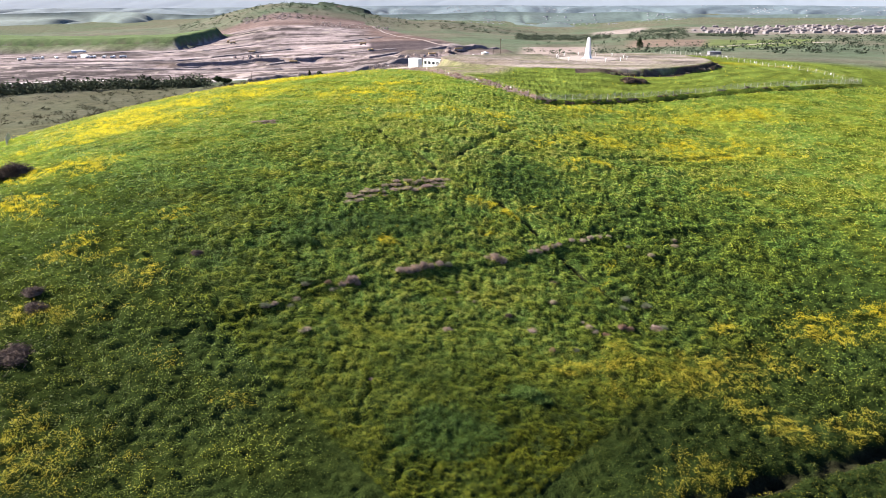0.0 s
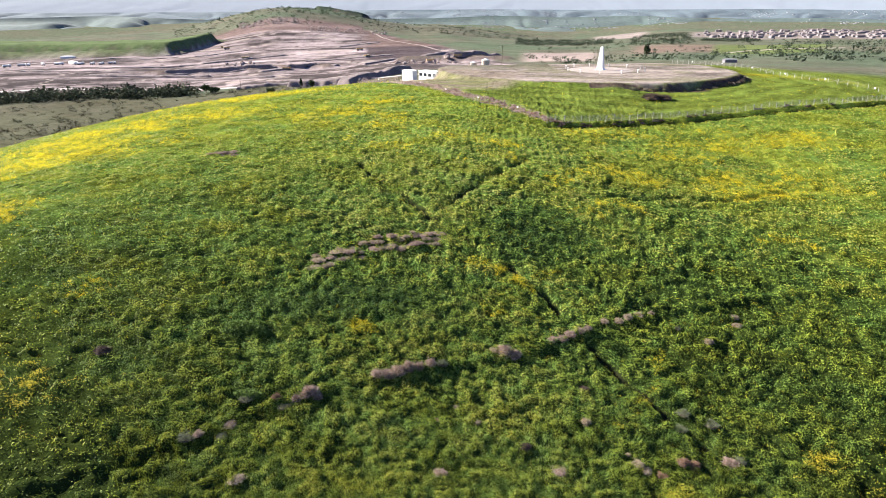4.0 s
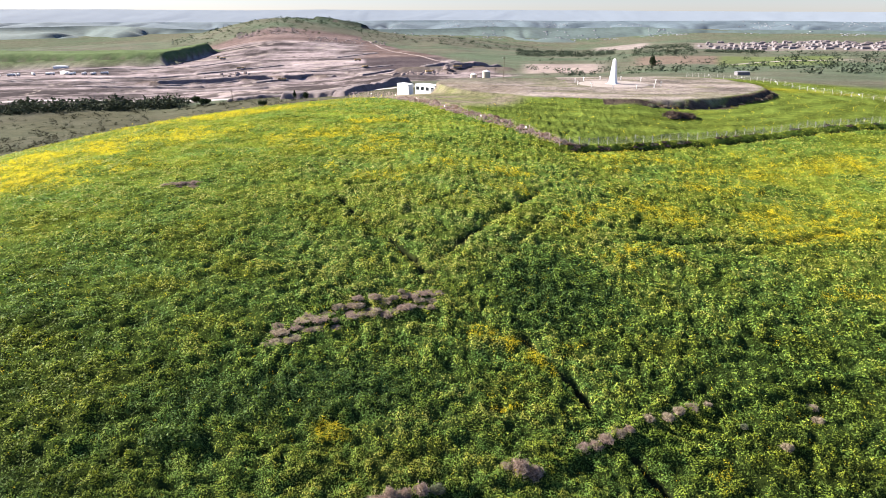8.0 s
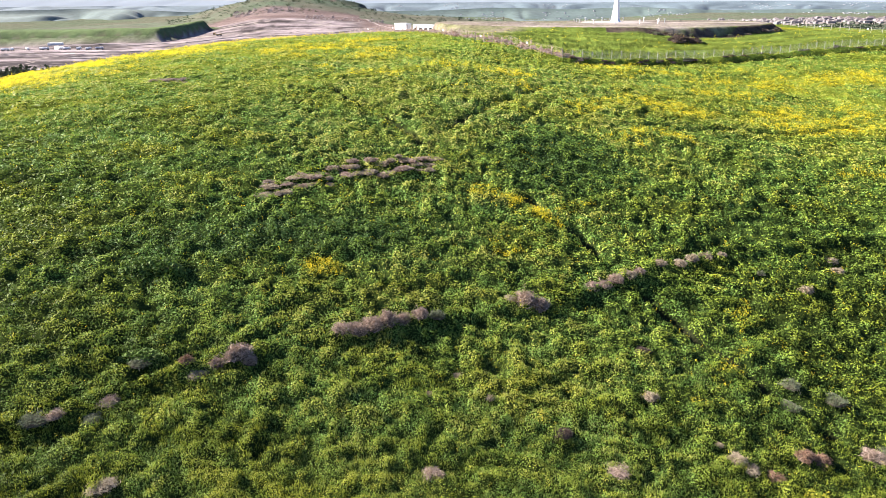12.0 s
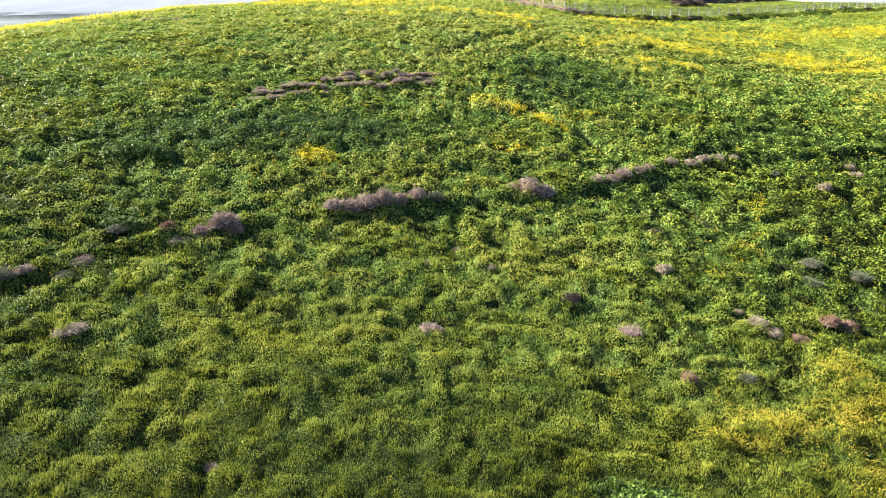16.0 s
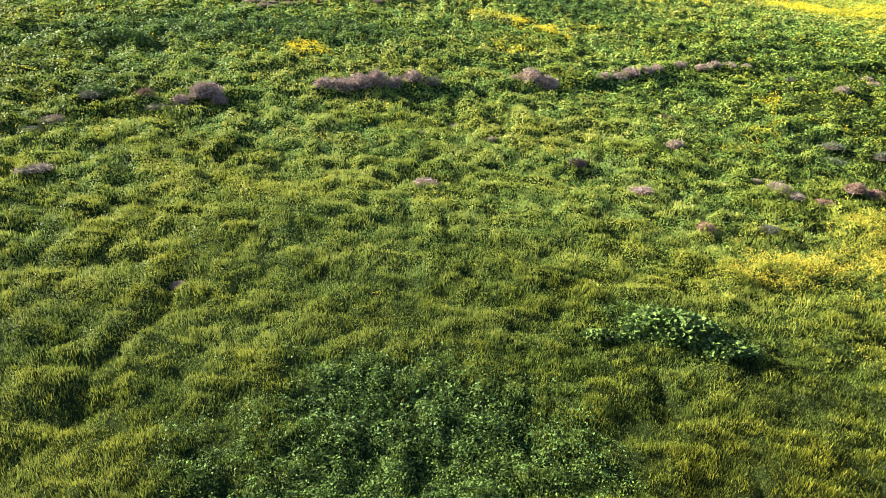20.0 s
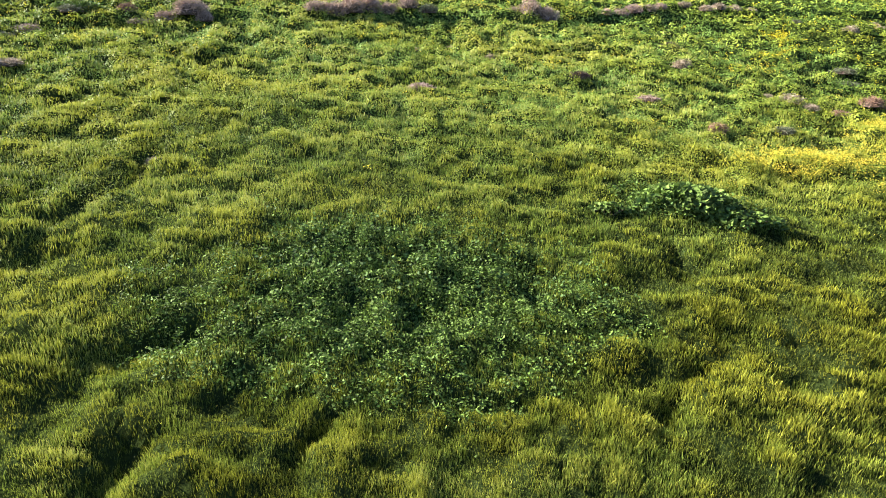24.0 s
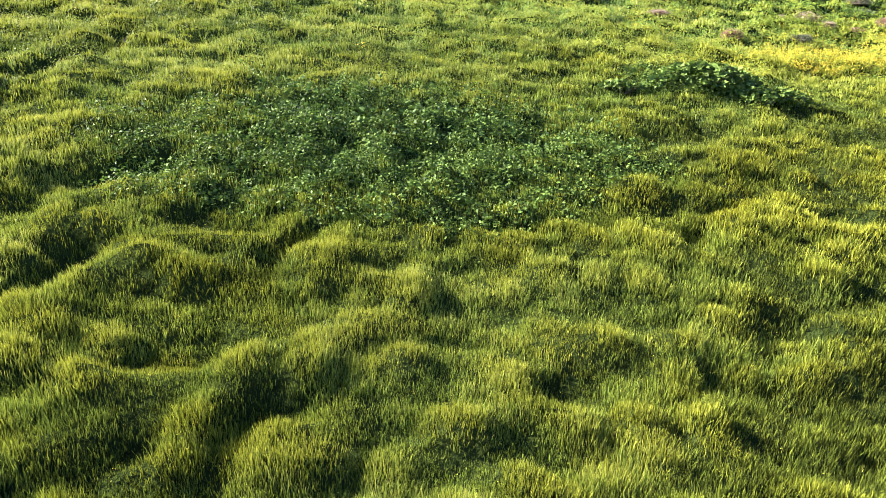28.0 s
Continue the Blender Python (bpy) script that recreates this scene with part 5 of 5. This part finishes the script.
road_strip("road", "pale grey paved road through the valley", [(-520, 330), (-440, 420), (-367, 478), (-280, 492), (-207, 480), (-144, 462), (-80, 450), (-20, 470)], 5, ROAD)
road_strip("haul_road", "pale dirt track climbing the far hill", [(-15, 700), (-60, 830), (-130, 1000), (-210, 1200), (-270, 1400)], 2.5, ROCK)
road_strip("field_track", "pale track across the far green field", [(225, 640), (270, 690), (330, 700), (370, 680)], 4, PALE)


def machine(px, py, turn, colour, label, long=9.0):
    """A works vehicle: body, cab, wheels, bed."""
    root = new("works_truck")
    part("body", box(bmesh.new(), (-long / 2, -1.3, 0.9), (long / 2, 1.3, 1.7), 0.08), GREY, root)
    part("cab", box(bmesh.new(), (long / 2 - 2.4, -1.25, 1.7), (long / 2, 1.25, 3.4), 0.2), colour, root)
    part("bed", box(bmesh.new(), (-long / 2, -1.4, 1.7), (long / 2 - 2.8, 1.4, 3.2), 0.1), colour, root)
    for k in (-0.36, -0.2, 0.36):
        for sy in (-1.25, 1.25):
            w_ = part("wheel", rod(bmesh.new(), (k * long, sy - 0.25, 0.6), (k * long, sy + 0.25, 0.6), 0.65, 0.65, 10), BARK, root)
            part("hub", rod(bmesh.new(), (k * long, sy - 0.28, 0.6), (k * long, sy + 0.28, 0.6), 0.25, 0.25, 8), GREY, w_)
    root.matrix_basis = pose(px, py, ground_at(px, py) + 0.05, rz=turn)
    return tagged(root, label, "truck", "works vehicles on the building site")


def put_all(maker, spots, *args):
    """One thing built and then copied to the other spots (x, y, turn)."""
    one = maker(*spots[0], *args)
    for px, py, turn in spots[1:]:
        copy_thing(one, pose(px, py, ground_at(px, py) + 0.05, rz=turn))


random.seed(9)
put_all(machine, [(-500 - 9 * k + random.uniform(-3, 3), 778 - 7 * k + random.uniform(-8, 8), random.uniform(0, 180)) for k in range(11)], WHITE, "white works truck parked on bare soil")
put_all(machine, [(-190, 870, 20), (-160, 765, 60), (-330, 800, 10), (-225, 640, 0), (-70, 650, 30), (-40, 640, 5), (-430, 990, 40), (-445, 1010, 100)], OCHRE, "dusty ochre works truck on bare soil")
house("site_shed", "long white shed on the building site", "building", "", -640, 900, 10, 20, 6, 3, 1.0, WHITE, WHITE, 0)
house("site_shed", "long white shed on the building site", "building", "", -548, 768, -30, 15, 5, 3.5, 1.0, WHITE, WHITE, 0)
house("farm_shed", "low pale shed among scrub", "building", "", 148, 372, 10, 8, 4, 2.0, 0.5, STUCCO, GREY, 0)

def earth_bank(px, py, long, deep, high, turn, seed):
    """A tipped bank of soil: flat, uneven top, steep ragged flanks."""
    u, w = np.meshgrid(np.linspace(-1, 1, 61), np.linspace(-1, 1, 15))
    c, k = math.cos(radians(turn)), math.sin(radians(turn))
    x_, y_ = px + u * long * c - w * deep * k, py + u * long * k + w * deep * c
    e = np.maximum(np.abs(w), np.abs(u) ** 6) + 0.12 * vnoise(x_ / 5 + seed, y_ / 5, 61)
    z_ = top(x_, y_) - 0.8 + (high + 0.8) * (1 - smooth(0.45, 0.95, e)) * (0.85 + 0.3 * fbm(x_ / 9, y_ / 9, 62 + seed, 3))
    n, m_ = u.shape
    i = (np.arange(n - 1)[:, None] * m_ + np.arange(m_ - 1)[None]).ravel()
    me_ = mesh_of("earth_bank", np.stack([x_.ravel(), y_.ravel(), z_.ravel()], 1), np.stack([i, i + 1, i + 1 + m_, i + m_], 1), EARTH, None, False)
    return tagged(new("earth_bank", me_), "steep bank of mauve-brown tipped soil", "soil bank", "soil banks on the building site")


for k, (px, py, long, deep, high, turn) in enumerate((
    (-137, 452, 30, 9, 5.0, 3), (-96, 462, 40, 8, 6.0, 58), (-190, 468, 26, 6, 2.5, 10), (-300, 640, 60, 7, 2.4, 14), (-215, 655, 50, 7, 2.0, 40), (-120, 700, 45, 7, 2.2, 50),
    (-215, 985, 60, 9, 1.6, 66), (-405, 905, 50, 8, 1.5, 55), (-70, 800, 50, 7, 3, 66), (-330, 800, 60, 8, 1.8, 35), (-420, 720, 60, 8, 1.8, 30), (-25, 700, 40, 8, 5, 40),
    (-360, 600, 70, 6, 2.2, 4), (-260, 560, 50, 6, 1.6, -4), (-470, 640, 60, 6, 1.6, 6), (-180, 760, 60, 6, 1.5, 24), (-520, 860, 70, 6, 1.5, 12),
)):
    earth_bank(px, py, long, deep, high, turn, k)

# houses on the far slope
random.seed(4)
home = house("house", "small pale house with a hipped roof", "house", "houses on the far slope", *polar(22, 1450), 10, 10, 7, 3.6, 1.7, STUCCO, TILE, 0)
for k in range(240):
    a, d = 16.2 + 14 * random.random() ** 0.8, random.uniform(1330, 1800)
    px, py = polar(a, d)
    w = random.uniform(0.55, 0.95)
    copy_thing(home, pose(px, py, ground_at(px, py), rz=random.choice((0, 90)) + random.uniform(-12, 12)) @ Matrix.Diagonal((w * random.uniform(0.8, 1.5), w, w * random.uniform(0.8, 1.3), 1)))


# ---- scrub and far woods ----
def scrub(name, label, spots, size, colour, seed):
    """Far bushes as clumps of leaf cards."""
    rng = np.random.default_rng(seed)
    p = np.array(spots)
    n, each = len(p), 24
    s = size * (0.5 + rng.random((n, 1)))
    x_ = (p[:, :1] + rng.normal(0, 0.45, (n, each)) * s).ravel()
    y_ = (p[:, 1:] + rng.normal(0, 0.45, (n, each)) * s).ravel()
    z_ = (top(p[:, 0], p[:, 1])[:, None] + np.abs(rng.normal(0.25, 0.28, (n, each))) * s).ravel()
    v_, f_ = leaf_cards(x_, y_, z_, (np.repeat(s, each, 1) * (0.20 + 0.2 * rng.random((n, each)))).ravel(), rng, 0.6)
    c_ = np.array(colour) * (0.5 + rng.random((len(x_), 1)))
    return tagged(new(name, mesh_of(name, v_, f_, SCRUB, np.repeat(c_, 4, 0))), label, "scrub", kind="stuff")


def belt(a0, a1, d0, d1, n, rng):
    a, d = np.radians(a0 + (a1 - a0) * rng.random(n)), d0 + (d1 - d0) * rng.random(n)
    return np.stack([EYE[0] + np.sin(a) * d, EYE[1] + np.cos(a) * d], 1)


rng = np.random.default_rng(12)
scrub("hedge_wood", "dark belt of trees beside the valley road", belt(-48, -25.5, 552, 600, 620, rng), 6.0, (0.058, 0.068, 0.040), 21)
scrub("verge_scrub", "low scrub beside the valley road", np.concatenate([belt(-26, -15, 520, 548, 60, rng), belt(-45, -16, 330, 545, 520, rng)]), 2.0, (0.06, 0.06, 0.035), 22)
far_spots = np.concatenate([belt(2, 10, 1150, 1500, 420, rng), belt(11.5, 16, 1050, 1700, 300, rng), belt(17, 21, 1150, 1250, 150, rng), belt(6, 30, 480, 640, 60, rng), belt(-12, 4, 1500, 2000, 260, rng), belt(22, 31, 560, 1250, 90, rng), belt(3, 33, 460, 1300, 150, rng)])
scrub("valley_scrub", "dark scrub on the far slopes", far_spots, 4.5, (0.055, 0.070, 0.045), 23)
scrub("hill_scrub", "dark bushes on the rounded far hill", np.concatenate([belt(-26, -14, 1500, 1900, 330, rng), belt(-17, -10, 1700, 2100, 200, rng)]), 4.0, (0.04, 0.06, 0.03), 24)


# rock outcrop on the far hill
def rocks(name, label, spots, size, seed):
    rng_ = np.random.default_rng(seed)
    bm = bmesh.new()
    for px, py in spots:
        s = size * (0.4 + rng_.random())
        bmesh.ops.create_icosphere(bm, subdivisions=1, radius=s, matrix=pose(px, py, ground_at(px, py), *(rng_.random(3) * 360)) @ Matrix.Diagonal((1, 0.7 + 0.5 * rng_.random(), 0.8, 1)))
    me_ = bpy.data.meshes.new(name)
    bm.to_mesh(me_), bm.free()
    me_.materials.append(ROCK)
    return tagged(new(name, me_), label, "rocks", kind="stuff")


rocks("rock_outcrop", "pale boulders and broken rock on the far hill", np.concatenate([belt(-21, -16, 1500, 1600, 150, rng), belt(-15.5, -9, 1360, 1480, 120, rng)]), 2.3, 31)
rocks("rubble", "heaps of broken rock on the building site", np.concatenate([belt(-8.5, -3, 660, 720, 50, rng), belt(-24, -20, 800, 850, 12, rng)]), 2.6, 32)


# ---- far ridges on the skyline ----
def far_ridge(name, label, near, deep, tops, foot, mat, gully, seed):
    """A long range of hills: rises from foot to its crest over its depth, cut by gullies."""
    a = np.radians(np.arange(-52, 46, 0.16))[:, None]
    k = np.linspace(0, 1, 34)[None]
    t = np.interp(np.degrees(a[:, 0]), [q[0] for q in tops], [q[1] for q in tops])[:, None]
    d = near + deep * k
    px, py = EYE[0] + np.sin(a) * d, EYE[1] + np.cos(a) * d
    wx_, wy_ = px + 90 * vnoise(px / 260, py / 260, seed + 3), py + 90 * vnoise(px / 260, py / 260, seed + 4)
    g = np.abs(vnoise(wx_ / 230 + seed, wy_ / 420, seed)) + 0.45 * np.abs(vnoise(wx_ / 95, wy_ / 170, seed + 1))
    z = foot + (t - foot) * k ** 0.8 - gully * (0.9 - g) * np.sin(k * math.pi) ** 0.5 * 1.6 + 1.2 * fbm(wx_ / 120, wy_ / 120, seed + 2, 3)
    n, m_ = z.shape
    i = (np.arange(n - 1)[:, None] * m_ + np.arange(m_ - 1)[None]).ravel()
    v_ = np.stack([px.ravel(), py.ravel(), z.ravel()], 1)
    return tagged(new(name, mesh_of(name, v_, np.stack([i, i + m_, i + m_ + 1, i + 1], 1), mat, None, True)), label, "hills", kind="structure")


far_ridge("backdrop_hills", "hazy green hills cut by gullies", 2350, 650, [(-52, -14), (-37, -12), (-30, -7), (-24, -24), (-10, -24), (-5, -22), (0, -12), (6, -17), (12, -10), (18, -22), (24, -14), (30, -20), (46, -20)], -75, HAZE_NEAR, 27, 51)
far_ridge("backdrop_upland", "pale blue hills, haze in their colour, with a town on them", 3300, 700, [(-52, -8), (-37, -6), (-20, -6), (-10, 2), (0, 6), (6, 3), (12, 6), (20, 10), (30, 5), (46, 5)], -60, HAZE_MID, 20, 57)
far_ridge("backdrop_skyline", "faint mountains on the skyline, blue-white haze in their colour", 4350, 420, [(-52, 50), (-40, 58), (-30, 62), (-20, 58), (-14, 66), (-8, 62), (0, 66), (10, 63), (20, 58), (30, 55), (46, 55)], -50, HAZE_FAR, 2, 63)

# the far town, too small to count
rng = np.random.default_rng(77)
bm_v, bm_f = [], []
dg = bpy.context.evaluated_depsgraph_get()
for k in range(900):
    a, d = rng.uniform(-9, 31), rng.choice((rng.uniform(2700, 2980), rng.uniform(3650, 3980)))
    px, py = polar(a, d)
    hit, place, *_ = scene.ray_cast(dg, (px, py, 400), (0, 0, -1))
    if not hit or vnoise(np.array([a * 0.6]), np.array([d / 300]), 9)[0] < 0.05:
        continue
    w, l, h = rng.uniform(2, 5), rng.uniform(1.5, 3), rng.uniform(1.0, 2.2)
    j = len(bm_v)
    bm_v += [(px + sx * w, py + sy * l, place.z + sz) for sz in (-2, h) for sx, sy in ((-1, -1), (1, -1), (1, 1), (-1, 1))]
    bm_f += [(j, j + 1, j + 5, j + 4), (j + 1, j + 2, j + 6, j + 5), (j + 2, j + 3, j + 7, j + 6), (j + 3, j, j + 4, j + 7), (j + 4, j + 5, j + 6, j + 7)]
tagged(new("far_town", mesh_of("far_town", np.array(bm_v), np.array(bm_f), TOWN)), "pale buildings of a town on far hills", "town", kind="stuff")
